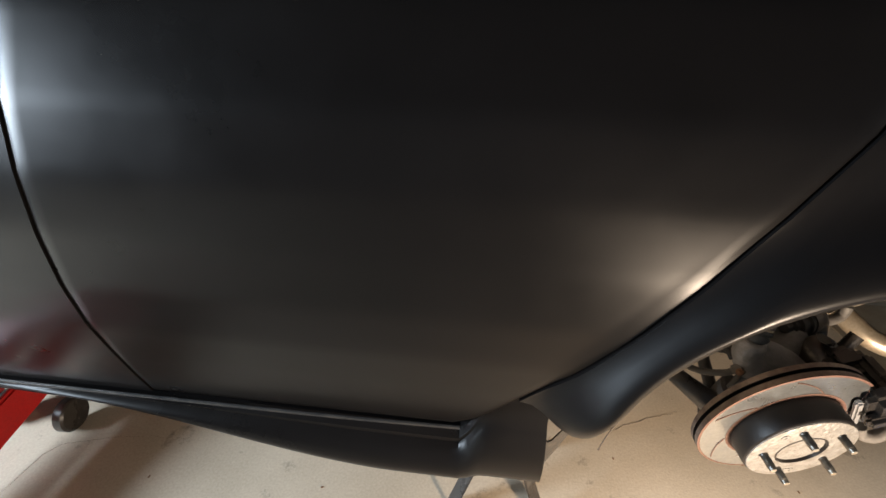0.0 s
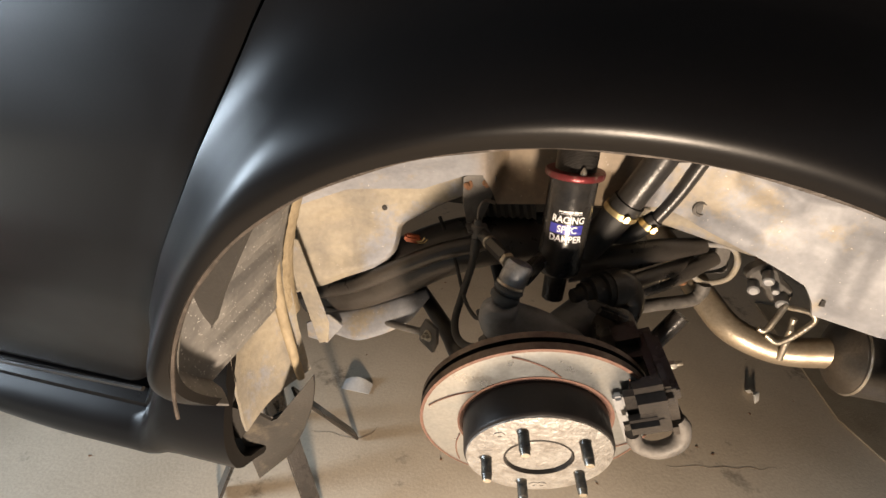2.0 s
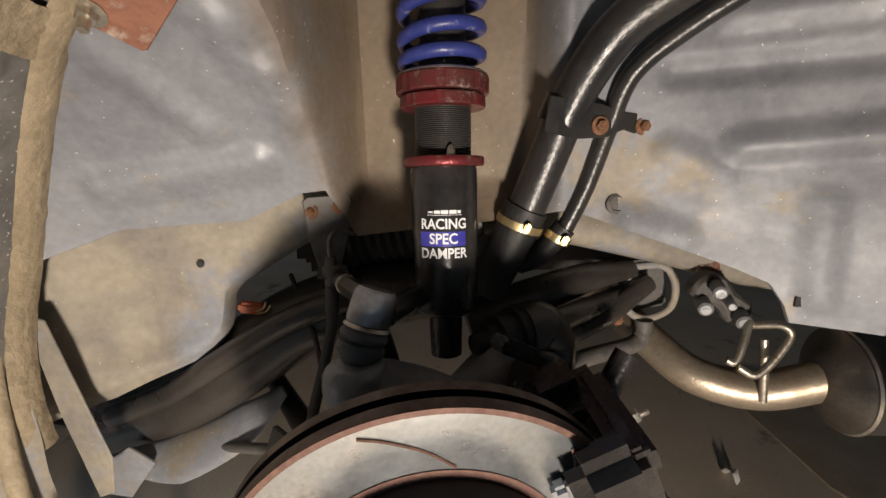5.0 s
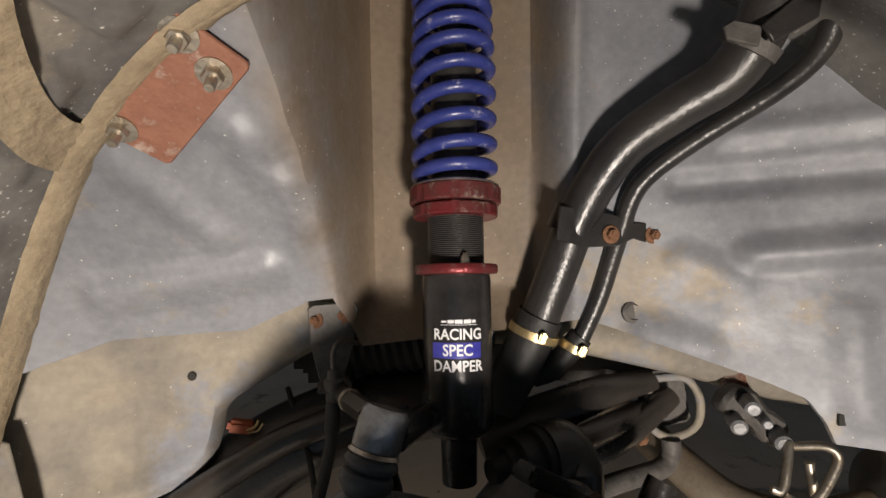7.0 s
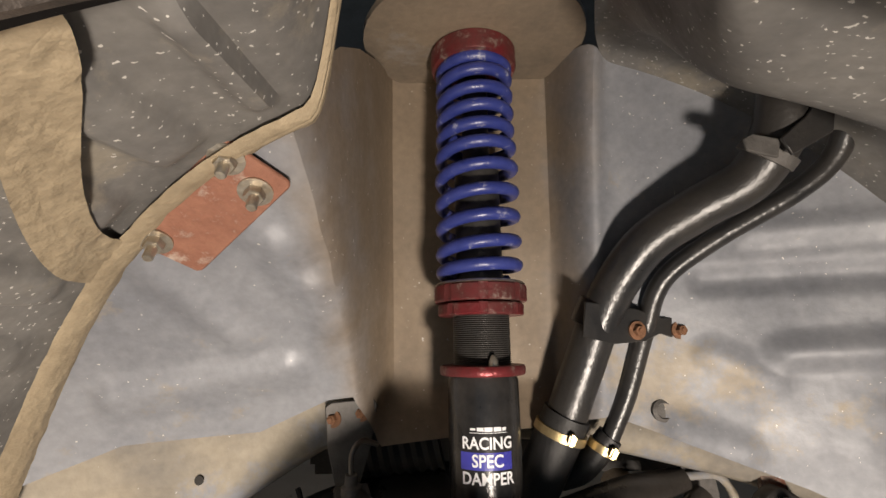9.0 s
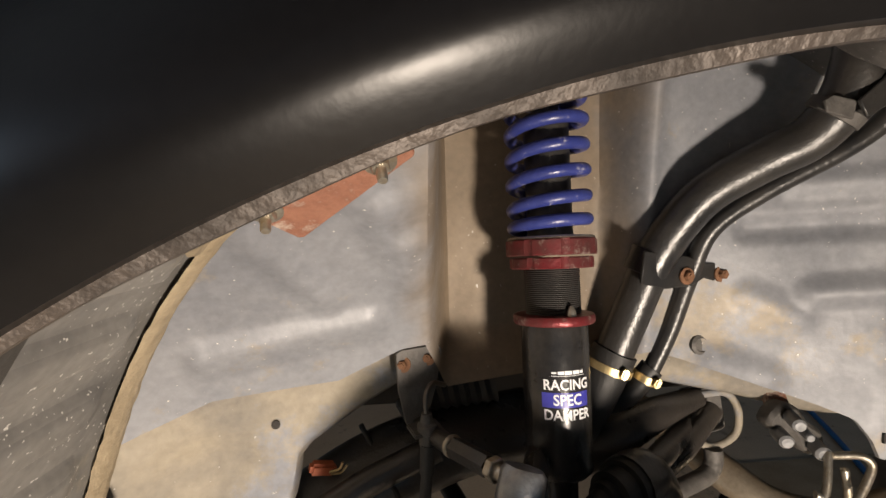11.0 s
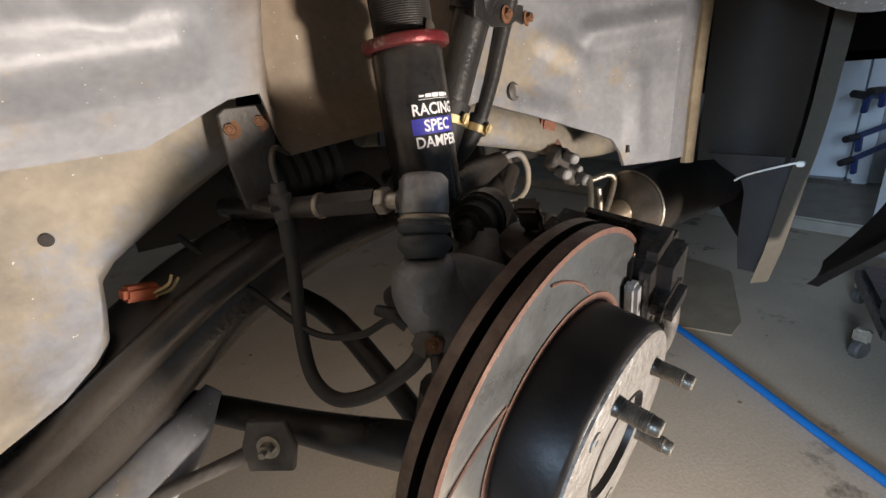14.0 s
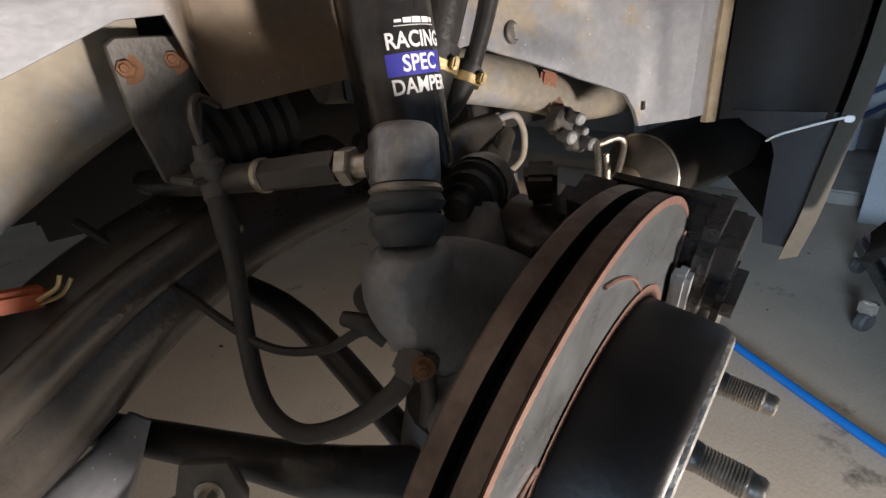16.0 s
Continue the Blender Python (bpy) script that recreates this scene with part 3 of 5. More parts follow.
rail = part("rail_end", sheet(rail_skin, np.r_[np.linspace(-0.42, -0.25, 40), np.linspace(-0.246, -0.212, 20), np.linspace(-0.205, -0.108, 24)], np.linspace(0, 1, 40), 0.01), M_TAN, car, "tan dust covered rail end with bare grey patches")
# no opening here: a dark disc paints the shade inside the hole
part("rail_hole_disc", turned([(0.0042, 0), (0.0042, 0.0008), (0, 0.001)], facing(rail_skin(-0.243, 0.49) + Vector((0, -0.0012, 0)), (0, -1, 0)), 20), M_UNDER_SHADE, car)

# sealed pillar flange down to the sill's open end
def pillar_skin(u, v):
    """v: from the wheelhouse seam down to the sill; u: across, from the arch's lip in to the flange."""
    z = 0.60 - 0.285 * v
    bulge = 0.022 * math.sin(u * math.pi) * (1 - 0.5 * v)
    x = -0.352 - 0.020 * math.sin(v * 2.4) + 0.030 * u * v - bulge
    y = -0.02 + 0.125 * u - 0.030 * v + 0.003 * noise.noise(Vector((u * 6, v * 9, 2)))
    return Vector((x, y, z))


part("pillar", sheet(pillar_skin, np.linspace(0, 1, 16), np.linspace(0, 1, 30), 0.004, away=Vector((-1, 0, 0))), M_TAN, car, "tan sealed pillar flange at the front of the arch")
part("pillar_ridge", tube([(-0.352, 0.088, 0.60), (-0.366, 0.080, 0.52), (-0.362, 0.066, 0.44), (-0.346, 0.052, 0.37), (-0.336, 0.046, 0.325)], [0.006, 0.007, 0.008, 0.007, 0.006], 10), M_SEALER, car, "tan sealer ridge down the pillar")
part("pillar_flange", plate([(0, 0), (0.020, -0.006), (0.052, -0.150), (0.046, -0.190), (0.030, -0.196), (0.012, -0.10)], 0.003, Matrix.Translation((-0.366, 0.112, 0.535)) @ pose(0, 0, 0, 90, 0, 0), 0.001), M_TAN, car, "bent tan flange edge")
# solid block; its dark colour stands for shade inside the open sill
part("sill_end", block((0.06, 0.10, 0.09), pose(-0.415, -0.002, 0.315, 0, 8, 0), 0.012), M_UNDER_SHADE, car, "solid dark block painted as the shaded open end of the sill")


def guard_skin(u, v):
    """The cut end of the skirt: wide at the top with a notch, narrowing to its foot."""
    left = -0.418 + 0.038 * v
    right = -0.292 - 0.062 * v ** 1.5
    top = 0.372 - 0.085 * (1 - abs(2 * u - 1.05)) + 0.010 * u
    z = top + (0.185 - top) * v
    return Vector((left + (right - left) * u, -0.040 + 0.050 * u + 0.006 * math.sin(v * 3), z))


part("splash_guard", sheet(guard_skin, np.linspace(0, 1, 17), np.linspace(0, 1, 12), 0.004), M_PLASTIC, car, "notched brown black plastic end of the side skirt")

# reinforcing rail behind the rear half
part("rear_rail", tube([(0.02, 0.265, 0.60), (0.13, 0.262, 0.59), (0.25, 0.255, 0.565), (0.40, 0.25, 0.53), (0.7, 0.25, 0.53)], [0.03, 0.032, 0.032, 0.03, 0.03], 12, flat=0.75), M_TAN, car, "tan dust covered frame rail")
part("rail_stain", block((0.03, 0.008, 0.035), pose(0.285, 0.232, 0.557, 0, 15, 0), 0.003), M_RUST, car, "rusty edge of the rail")
part("rear_patch", block((0.03, 0.004, 0.05), pose(0.035, 0.222, 0.60), 0.002), M_GREY, car, "bare grey weld patch")
part("underbody", block((3.6, 1.1, 0.05), pose(-0.5, 0.85, 0.585), 0.01), M_UNDER_SHADE, car, "dark underside of the car")
part("cross_member", beam((-0.22, 0.42, 0.53), (0.55, 0.42, 0.53), 0.1, 0.09, 0.02), M_UNDER_SHADE, car, "dark rear cross member")
part("far_side", block((3.6, 0.05, 0.75), pose(-0.5, 1.45, 0.76), 0.02), M_PAINT, car)
part("tail_panel", block((0.04, 1.4, 0.5), pose(1.15, 0.72, 0.85), 0.02), M_PAINT, car)

# repair plate with its three bolts
repair = empty("repair_plate", "rust brown steel repair plate bolted over the seam", "plate")


def on_wall(x, z, off=0.004):
    e = 0.004
    n = Vector(((plain_wall(x + e, z) - plain_wall(x - e, z)) / (2 * e), -1, (plain_wall(x, z + e) - plain_wall(x, z - e)) / (2 * e))).normalized()
    return Vector((x, plain_wall(x, z), z)) + n * off, n


pp, pn = on_wall(-0.158, 0.778, 0.006)
up = Vector((0.072, 0, 0.06))
side = up.cross(pn).normalized()
upv = pn.cross(side).normalized()
PLATE = Matrix((( upv.x, side.x, pn.x, pp.x), (upv.y, side.y, pn.y, pp.y), (upv.z, side.z, pn.z, pp.z), (0, 0, 0, 1))) @ Matrix.Rotation(radians(-13), 4, "Z")
part("plate", plate([(-0.050, -0.020), (-0.047, -0.0225), (0.047, -0.0225), (0.050, -0.020), (0.050, 0.020), (0.047, 0.0225), (-0.047, 0.0225), (-0.050, 0.020)], 0.003, PLATE), M_RUST, repair)
for a, b in ((0.032, 0.010), (0.040, -0.013), (-0.040, -0.011)):
    bolt(PLATE @ Matrix.Translation((a, b, 0.003)), 0.0105, 0.007, M_BOLT, repair, 0.008)

part("plug", turned([(0.010, 0), (0.010, 0.003), (0.007, 0.0045), (0.006, 0.003), (0, 0.003)], facing((0.173, plain_wall(0.173, 0.615) + 0.002, 0.615), (0.1, -1, 0.1)), 24), M_CAST, car, "round blanking plug")
# thin dark block laid on the panel as the shade of a square hole
part("square_hole_patch", block((0.009, 0.002, 0.009), pose(0.322, plain_wall(0.322, 0.55) - 0.0005, 0.534), 0), M_UNDER_SHADE, car)

# ---- rear splash panel and bumper edge ----
bumper = empty("bumper_corner", "black plastic bumper corner hanging behind the wheel arch", "bumper")


def edge_y(z):
    return float(np.interp(z, (0.355, 0.406, 0.485, 0.528, 0.573, 0.62, 0.70, 0.80, 0.93), (-0.006, -0.016, -0.025, -0.031, -0.035, -0.037, -0.040, -0.050, -0.09)))


def splash(u, v):
    z = 0.505 + 0.42 * v
    y = 0.095 + (edge_y(z) + 0.022 - 0.095) * u
    return Vector((0.425 + 0.035 * math.sin(u * 3.0) - 0.006 * u, y, z))


part("splash_panel", sheet(splash, np.linspace(0, 1, 16), np.linspace(0, 1, 24), 0.004, away=Vector((1, 0, 0))), M_SPLASH, bumper, "dark brown plastic splash panel")


def edge_strip(u, v):
    z = 0.358 + 0.57 * u
    return Vector((0.408 + 0.02 * v, edge_y(z) + 0.013 * (1 - v), z))


part("bumper_edge", sheet(edge_strip, np.linspace(0, 1, 40), np.linspace(0, 1, 6), 0.004, away=Vector((1, 0.3, 0))), M_STRIP, bumper, "curved olive grey edge of the bumper")


def flap(u, v):
    z = 0.365 + 0.15 * v
    inner_y = float(np.interp(z, (0.365, 0.40, 0.47, 0.485, 0.50, 0.52), (0.030, 0.035, 0.036, 0.042, 0.068, 0.09)))
    y = edge_y(z) + 0.012
    return Vector((0.43, y + (inner_y - y) * u, z))


part("flap", sheet(flap, np.linspace(0, 1, 8), np.linspace(0, 1, 20), 0.004, away=Vector((1, 0, 0))), M_RUBBER, bumper, "black hanging flap")
part("bumper_skin", sheet(lambda u, v: Vector((0.434 + 0.75 * u, edge_y(0.36 + 0.57 * v) + 0.004 + 0.45 * u, 0.36 + 0.57 * v)), np.linspace(0, 1, 20), np.linspace(0, 1, 16), 0.006), M_PAINT, bumper, "satin black bumper skin")
tie = empty("cable_tie", "white plastic cable tie through the bumper edge", "cable tie")
part("tie_strap", tube([(0.400, -0.024, 0.514), (0.400, -0.017, 0.514), (0.400, 0.024, 0.498), (0.400, 0.038, 0.489)], 0.0012, 6), M_WHITE, tie)
part("tie_head", block((0.007, 0.007, 0.006), pose(0.402, -0.024, 0.514), 0.001), M_WHITE, tie)

# ---- brake disc and hub ----
HUB = facing((0.012, -0.058, 0.402), (0.17, -0.97, -0.14))
HUB = HUB @ Matrix.Rotation(-math.atan2((HUB.inverted().to_3x3() @ Vector((0, 0, 1))).x, (HUB.inverted().to_3x3() @ Vector((0, 0, 1))).y), 4, "Z")
brake = empty("brake_disc", "slotted steel brake disc with a black hat and rusty edges", "brake disc")
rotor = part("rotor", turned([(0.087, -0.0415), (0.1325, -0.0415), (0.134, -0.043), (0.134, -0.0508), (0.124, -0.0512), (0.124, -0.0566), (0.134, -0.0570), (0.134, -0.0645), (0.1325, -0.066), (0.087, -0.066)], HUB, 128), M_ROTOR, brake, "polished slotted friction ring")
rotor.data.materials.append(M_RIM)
rotor.data.materials.append(M_HAT_GROOVE)
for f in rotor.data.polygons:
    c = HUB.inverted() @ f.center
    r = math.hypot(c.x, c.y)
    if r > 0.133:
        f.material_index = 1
    # vent groove between the plates: its shade is painted in with the hat's black
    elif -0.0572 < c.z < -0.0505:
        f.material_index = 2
part("rust_ring", turned([(0.0875, -0.0412), (0.090, -0.0406), (0.0835, -0.0405), (0.083, -0.045)], HUB, 96, caps=False), M_ROTORRUST, brake, "brown rust ring at the hat")
part("outer_rust_ring", turned([(0.1312, -0.0412), (0.1343, -0.0416), (0.1343, -0.0424), (0.1305, -0.0413)], HUB, 128, caps=False), M_ROTORRUST, brake)
for k in range(6):
    a0 = radians(20 + 60 * k)
    pts = [HUB @ Vector((r * math.cos(a0 + (r - 0.09) * 14), r * math.sin(a0 + (r - 0.09) * 14), -0.0408)) for r in (0.092, 0.105, 0.118, 0.126)]
    part("slot", tube(pts, 0.0009, 6, 4), M_ROTORRUST, brake, "rusty cut slot")
hat = part("hat", turned([(0.0835, -0.044), (0.0825, -0.006), (0.081, -0.003), (0.079, -0.002)], HUB, 96, caps=False), M_HAT_GROOVE, brake, "black drum shaped hat")
face = part("hub_face", turned([(0.0805, -0.004), (0.0795, -0.0008), (0.077, 0.0), (0.038, 0.0), (0.0365, -0.003), (0.036, -0.012), (0.0, -0.012)], HUB, 96), M_FACE, brake, "scraped bare metal hub face")
part("centre_bore", turned([(0.0340, -0.0118), (0.0335, -0.0055), (0.031, -0.0045), (0.0, -0.0050)], HUB, 48), M_TAN, brake, "tan hub centre")
part("bore_ring", turned([(0.0385, 0.0004), (0.0365, 0.0008), (0.0352, -0.008), (0.0358, -0.0118)], HUB, 64, caps=False), M_HAT_GROOVE, brake)
for k in range(5):
    a = radians(259 + 72 * k)
    bm = bmesh.new()
    prof = [(0.0068, -0.002)]
    for j in range(14):
        prof += [(0.0060, 0.003 + j * 0.0012), (0.0056, 0.0036 + j * 0.0012)]
    prof += [(0.0052, 0.0205), (0.0052, 0.0235), (0.0045, 0.0245)]
    stud = part("stud", turned(prof, HUB @ Matrix.Translation((0.0572 * math.cos(a), 0.0572 * math.sin(a), 0)), 16, bm), M_STUD, brake, "threaded wheel stud")
    part("stud_tip", turned([(0.0046, 0.0243), (0.0044, 0.0249), (0, 0.0251)], HUB @ Matrix.Translation((0.0572 * math.cos(a), 0.0572 * math.sin(a), 0)), 16), M_BOLT, stud)
for a in (radians(282), radians(102 + 36), radians(102 + 180 - 8)):
    part("screw", turned([(0.0062, -0.001), (0.006, 0.001), (0.002, 0.0012), (0.0018, 0.0004), (0, 0.0004)], HUB @ Matrix.Translation((0.064 * math.cos(a), 0.064 * math.sin(a), 0)), 20), M_FACE, brake, "countersunk retaining screw")

# ---- brake caliper ----
caliper = empty("brake_caliper", "dirty cast brake caliper straddling the disc", "brake caliper")
CA = HUB @ pose(0, 0, 0, 0, 0, 24)
part("outer_bridge", block((0.050, 0.080, 0.030), CA @ Matrix.Translation((0.128, 0.020, -0.028)), 0.011), M_DARKARM, caliper)
part("inner_body", block((0.055, 0.10, 0.05), CA @ Matrix.Translation((0.125, 0.004, -0.100)), 0.014), M_DARKARM, caliper)
part("bridge_arm", block((0.022, 0.032, 0.085), CA @ Matrix.Translation((0.146, 0.036, -0.060)), 0.008), M_DARKARM, caliper)
part("bridge_arm", block((0.022, 0.032, 0.085), CA @ Matrix.Translation((0.146, -0.020, -0.060)), 0.008), M_DARKARM, caliper)
part("upper_pad", block((0.040, 0.024, 0.016), CA @ Matrix.Translation((0.116, 0.012, -0.014)), 0.006), M_DARKARM, caliper)
part("pad_carrier", block((0.012, 0.095, 0.010), CA @ Matrix.Translation((0.098, -0.008, -0.034)), 0.003), M_ALU, caliper, "pale worn pad carrier")
part("lower_finger", tube([CA @ Vector(q) for q in ((0.102, -0.022, -0.024), (0.104, -0.045, -0.022), (0.122, -0.060, -0.020), (0.146, -0.054, -0.022), (0.154, -0.030, -0.026), (0.150, -0.012, -0.028))], [0.008, 0.009, 0.010, 0.010, 0.009, 0.008], 12), M_CAST, caliper, "dirty cast caliper finger")
bolt(CA @ Matrix.Translation((0.158, 0.02, -0.07)) @ pose(0, 0, 0, 0, 90, 0), 0.009, 0.008, M_BOLT, caliper, 0.006)
part("piston_body", turned([(0.026, -0.05), (0.03, -0.046), (0.03, 0.0), (0.026, 0.004)], CA @ Matrix.Translation((0.115, 0.0, -0.115)), 28), M_DARKARM, caliper)
part("parking_lever", beam(CA @ Vector((0.13, 0.03, -0.14)), CA @ Vector((0.10, 0.085, -0.12)), 0.02, 0.012, 0.003), M_DARKARM, caliper)

# ---- hub carrier ----
knuckle = empty("hub_carrier", "dirty cast aluminium hub carrier with an upright ball joint arm", "hub carrier")
part("carrier_body", turned([(0.04, -0.05), (0.055, -0.062), (0.06, -0.09), (0.045, -0.12), (0.03, -0.13)], HUB, 32), M_ALU, knuckle)
part("upright_arm", tube([(-0.053, 0.045, 0.525), (-0.053, 0.045, 0.519), (-0.053, 0.047, 0.503), (-0.040, 0.052, 0.480), (-0.018, 0.058, 0.456), (0.006, 0.060, 0.424), (0.022, 0.056, 0.388)], [0.015, 0.0225, 0.0255, 0.028, 0.032, 0.038, 0.045], 32, flat=0.9), M_ALU, knuckle, "curved smooth cast upright arm")
part("arm_web", tube([(-0.052, 0.047, 0.507), (-0.030, 0.052, 0.498), (0.002, 0.058, 0.480), (0.038, 0.060, 0.452), (0.070, 0.056, 0.415)], [0.018, 0.022, 0.026, 0.031, 0.036], 24, flat=0.75), M_ALU, knuckle, "broad cast shoulder of the upright arm")
part("sensor_lug", turned([(0.004, -0.003), (0.009, -0.003), (0.009, 0.003), (0.004, 0.003)], facing((-0.060, 0.078, 0.488), (-0.3, -0.8, 0.3)), 20), M_CAST, knuckle, "dark sensor mounting eye")
part("rear_lug", tube([(0.03, 0.10, 0.45), (0.055, 0.12, 0.475), (0.06, 0.13, 0.49)], [0.03, 0.026, 0.024], 16), M_ALU, knuckle)
part("lower_lug", tube([(0.0, 0.09, 0.36), (-0.02, 0.10, 0.30), (-0.01, 0.10, 0.265)], [0.04, 0.03, 0.028], 16), M_CAST, knuckle)

joint = empty("ball_joint", "upper ball joint with a zinc cap and a ribbed rubber boot", "ball joint")
BJ = facing((-0.052, 0.046, 0.5235), (0.017, 0.017, 0.055))
part("cap", turned([(0.014, 0.0280), (0.0160, 0.0290), (0.0165, 0.0325), (0.0162, 0.0515), (0.0135, 0.0550), (0.0, 0.0560)], BJ, 40), M_ZINC, joint, "dull zinc joint cap")
part("retaining_ring", turned([(0.0155, 0.0240), (0.0175, 0.0260), (0.0158, 0.0283)], BJ, 40), M_BOLT, joint)
part("boot", turned([(0.012, 0.0005), (0.0135, 0.0025), (0.0172, 0.0070), (0.0180, 0.0110), (0.0168, 0.0140), (0.0140, 0.0155), (0.0168, 0.0175), (0.0182, 0.0205), (0.0165, 0.0240), (0.013, 0.0255)], BJ, 40), M_BOOT, joint, "ribbed grey rubber boot")

upper = empty("upper_arm", "black adjustable upper control arm with lock nuts", "control arm")
part("joint_neck", tube([(-0.033, 0.056, 0.558), (-0.046, 0.078, 0.557)], [0.012, 0.0085], 16, 2), M_DARKARM, upper)
part("arm_tube", tube([(-0.044, 0.076, 0.557), (-0.060, 0.103, 0.555)], 0.006, 12, 2), M_BOLT, upper, "threaded rod")
part("lock_nut", turned([(0.0090, 0), (0.0100, 0.001), (0.0100, 0.007), (0.0090, 0.008)], facing((-0.0505, 0.087, 0.5565), (-0.5, 0.86, -0.06)), 6), M_BOLT, upper, "zinc lock nut")
part("sleeve", tube([(-0.055, 0.095, 0.556), (-0.080, 0.138, 0.551)], 0.0092, 6, 2), M_DARKARM, upper, "black hexagon sleeve")
part("sleeve_ring", turned([(0.0088, 0), (0.0098, 0.001), (0.0098, 0.004), (0.0088, 0.005)], facing((-0.079, 0.136, 0.5515), (-0.5, 0.86, -0.06)), 20), M_BOLT, upper, "worn bright end ring")
part("inner_leg", tube([(-0.080, 0.138, 0.551), (-0.110, 0.20, 0.545), (-0.125, 0.26, 0.54)], 0.0085, 12), M_DARKARM, upper)
part("rear_leg", tube([(-0.032, 0.058, 0.556), (-0.010, 0.12, 0.548), (0.02, 0.19, 0.54), (0.05, 0.26, 0.535)], [0.011, 0.010, 0.010, 0.010], 12), M_DARKARM, upper)

bellows = empty("steering_bellows", "grey ribbed rubber bellows behind the damper", "bellows")
prof = []
for j in range(9):
    prof += [(0.014 + 0.0016 * j, j * 0.011), (0.018 + 0.0016 * j, j * 0.011 + 0.0055)]
part("bellows_boot", turned(prof, facing((-0.12, 0.235, 0.556), (0.98, 0.05, 0.22)), 28), M_RUBBER, bellows)

rear_boot = empty("toe_link", "black toe link with a stepped rubber boot", "link")
part("link_boot", turned([(0.009, 0), (0.011, 0.012), (0.015, 0.014), (0.015, 0.022), (0.021, 0.024), (0.021, 0.040), (0.025, 0.042), (0.025, 0.052)], facing((0.035, 0.115, 0.502), (0.86, 0.5, 0.0)), 28), M_RUBBER, rear_boot)
part("link_arm", tube([(0.078, 0.140, 0.502), (0.10, 0.152, 0.500), (0.115, 0.15, 0.478), (0.105, 0.125, 0.45)], [0.027, 0.026, 0.020, 0.016], 18), M_DARKARM, rear_boot)
part("link_rod", tube([(0.10, 0.155, 0.50), (0.17, 0.22, 0.495), (0.245, 0.285, 0.492)], 0.0125, 14), M_DARKARM, rear_boot)

# ---- lower arms and subframe ----
trail = empty("trailing_arm", "large black pressed steel trailing arm, greasy and scuffed", "suspension arm")
part("arm_shell", tube([(-0.42, 0.25, 0.335), (-0.33, 0.235, 0.372), (-0.24, 0.225, 0.428), (-0.16, 0.225, 0.478), (-0.08, 0.235, 0.505), (0.02, 0.25, 0.515)], [0.048, 0.05, 0.05, 0.046, 0.042, 0.04], 24, flat=0.72), M_DARKARM, trail)
part("arm_rib", tube([(-0.39, 0.205, 0.365), (-0.31, 0.192, 0.402), (-0.23, 0.186, 0.452), (-0.16, 0.19, 0.492), (-0.09, 0.205, 0.515)], 0.014, 12), M_DARKARM, trail)
part("arm_skid", tube([(-0.375, 0.185, 0.318), (-0.30, 0.185, 0.326), (-0.225, 0.195, 0.362), (-0.18, 0.205, 0.40)], [0.012, 0.03, 0.026, 0.008], 16, flat=0.35), M_GREY, trail, "bare grey stone guard")
part("arm_bracket", plate([(0, 0), (0.035, 0.0), (0.05, 0.05), (0.02, 0.065), (-0.01, 0.03)], 0.004, Matrix.Translation((-0.385, 0.16, 0.30)) @ pose(0, 0, 0, 90, 20, 10)), M_GREY, trail)
lower = empty("lower_arm", "black tubular lower control arm", "control arm")
part("front_tube", tube([(-0.235, 0.29, 0.375), (-0.14, 0.17, 0.362), (-0.10, 0.11, 0.362), (-0.05, 0.085, 0.335), (0.0, 0.09, 0.29)], [0.012, 0.014, 0.017, 0.022, 0.026], 16), M_BLACKSTEEL, lower)
part("diagonal_tube", tube([(-0.085, 0.31, 0.43), (-0.055, 0.22, 0.408), (-0.03, 0.12, 0.33), (-0.02, 0.09, 0.29)], [0.011, 0.0115, 0.012, 0.012], 16, 4), M_BLACKSTEEL, lower)
part("rear_tube", tube([(0.18, 0.14, 0.48), (0.13, 0.12, 0.40), (0.05, 0.10, 0.32)], 0.012, 14), M_DARKARM, lower)
sway = empty("sway_bar", "thin steel anti roll bar with a bolted end bracket", "sway bar")
part("bar", tube([(-0.5, 0.24, 0.33), (-0.30, 0.20, 0.333), (-0.20, 0.16, 0.357), (-0.155, 0.138, 0.375)], 0.006, 12), M_CAST, sway)
part("end_bracket", plate([(-0.018, -0.02), (0.018, -0.02), (0.022, 0.0), (0.015, 0.022), (-0.015, 0.022), (-0.022, 0)], 0.006, facing((-0.157, 0.135, 0.374), (-0.6, -0.7, 0.2))), M_CAST, sway)
bolt(facing((-0.160, 0.131, 0.376), (-0.6, -0.7, 0.2)), 0.010, 0.008, M_BOLT, sway, 0.004)

rear_br = empty("arm_bracket", "tan dusty pressed steel bracket holding two control arms", "bracket")
part("bracket_shell", tube([(0.228, 0.262, 0.528), (0.262, 0.262, 0.528), (0.278, 0.262, 0.505), (0.274, 0.262, 0.475), (0.245, 0.262, 0.462), (0.222, 0.262, 0.478), (0.222, 0.262, 0.51), (0.228, 0.262, 0.528)], 0.0045, 10, 6), M_TAN, rear_br)
part("bracket_back", block((0.055, 0.01, 0.065), pose(0.25, 0.29, 0.496, 0, -10, 0), 0.004), M_CAST, rear_br)
part("upper_link", tube([(0.245, 0.262, 0.508), (0.18, 0.225, 0.480), (0.10, 0.185, 0.462), (0.04, 0.15, 0.44)], [0.012, 0.0135, 0.014, 0.016], 16), M_DARKARM, rear_br)
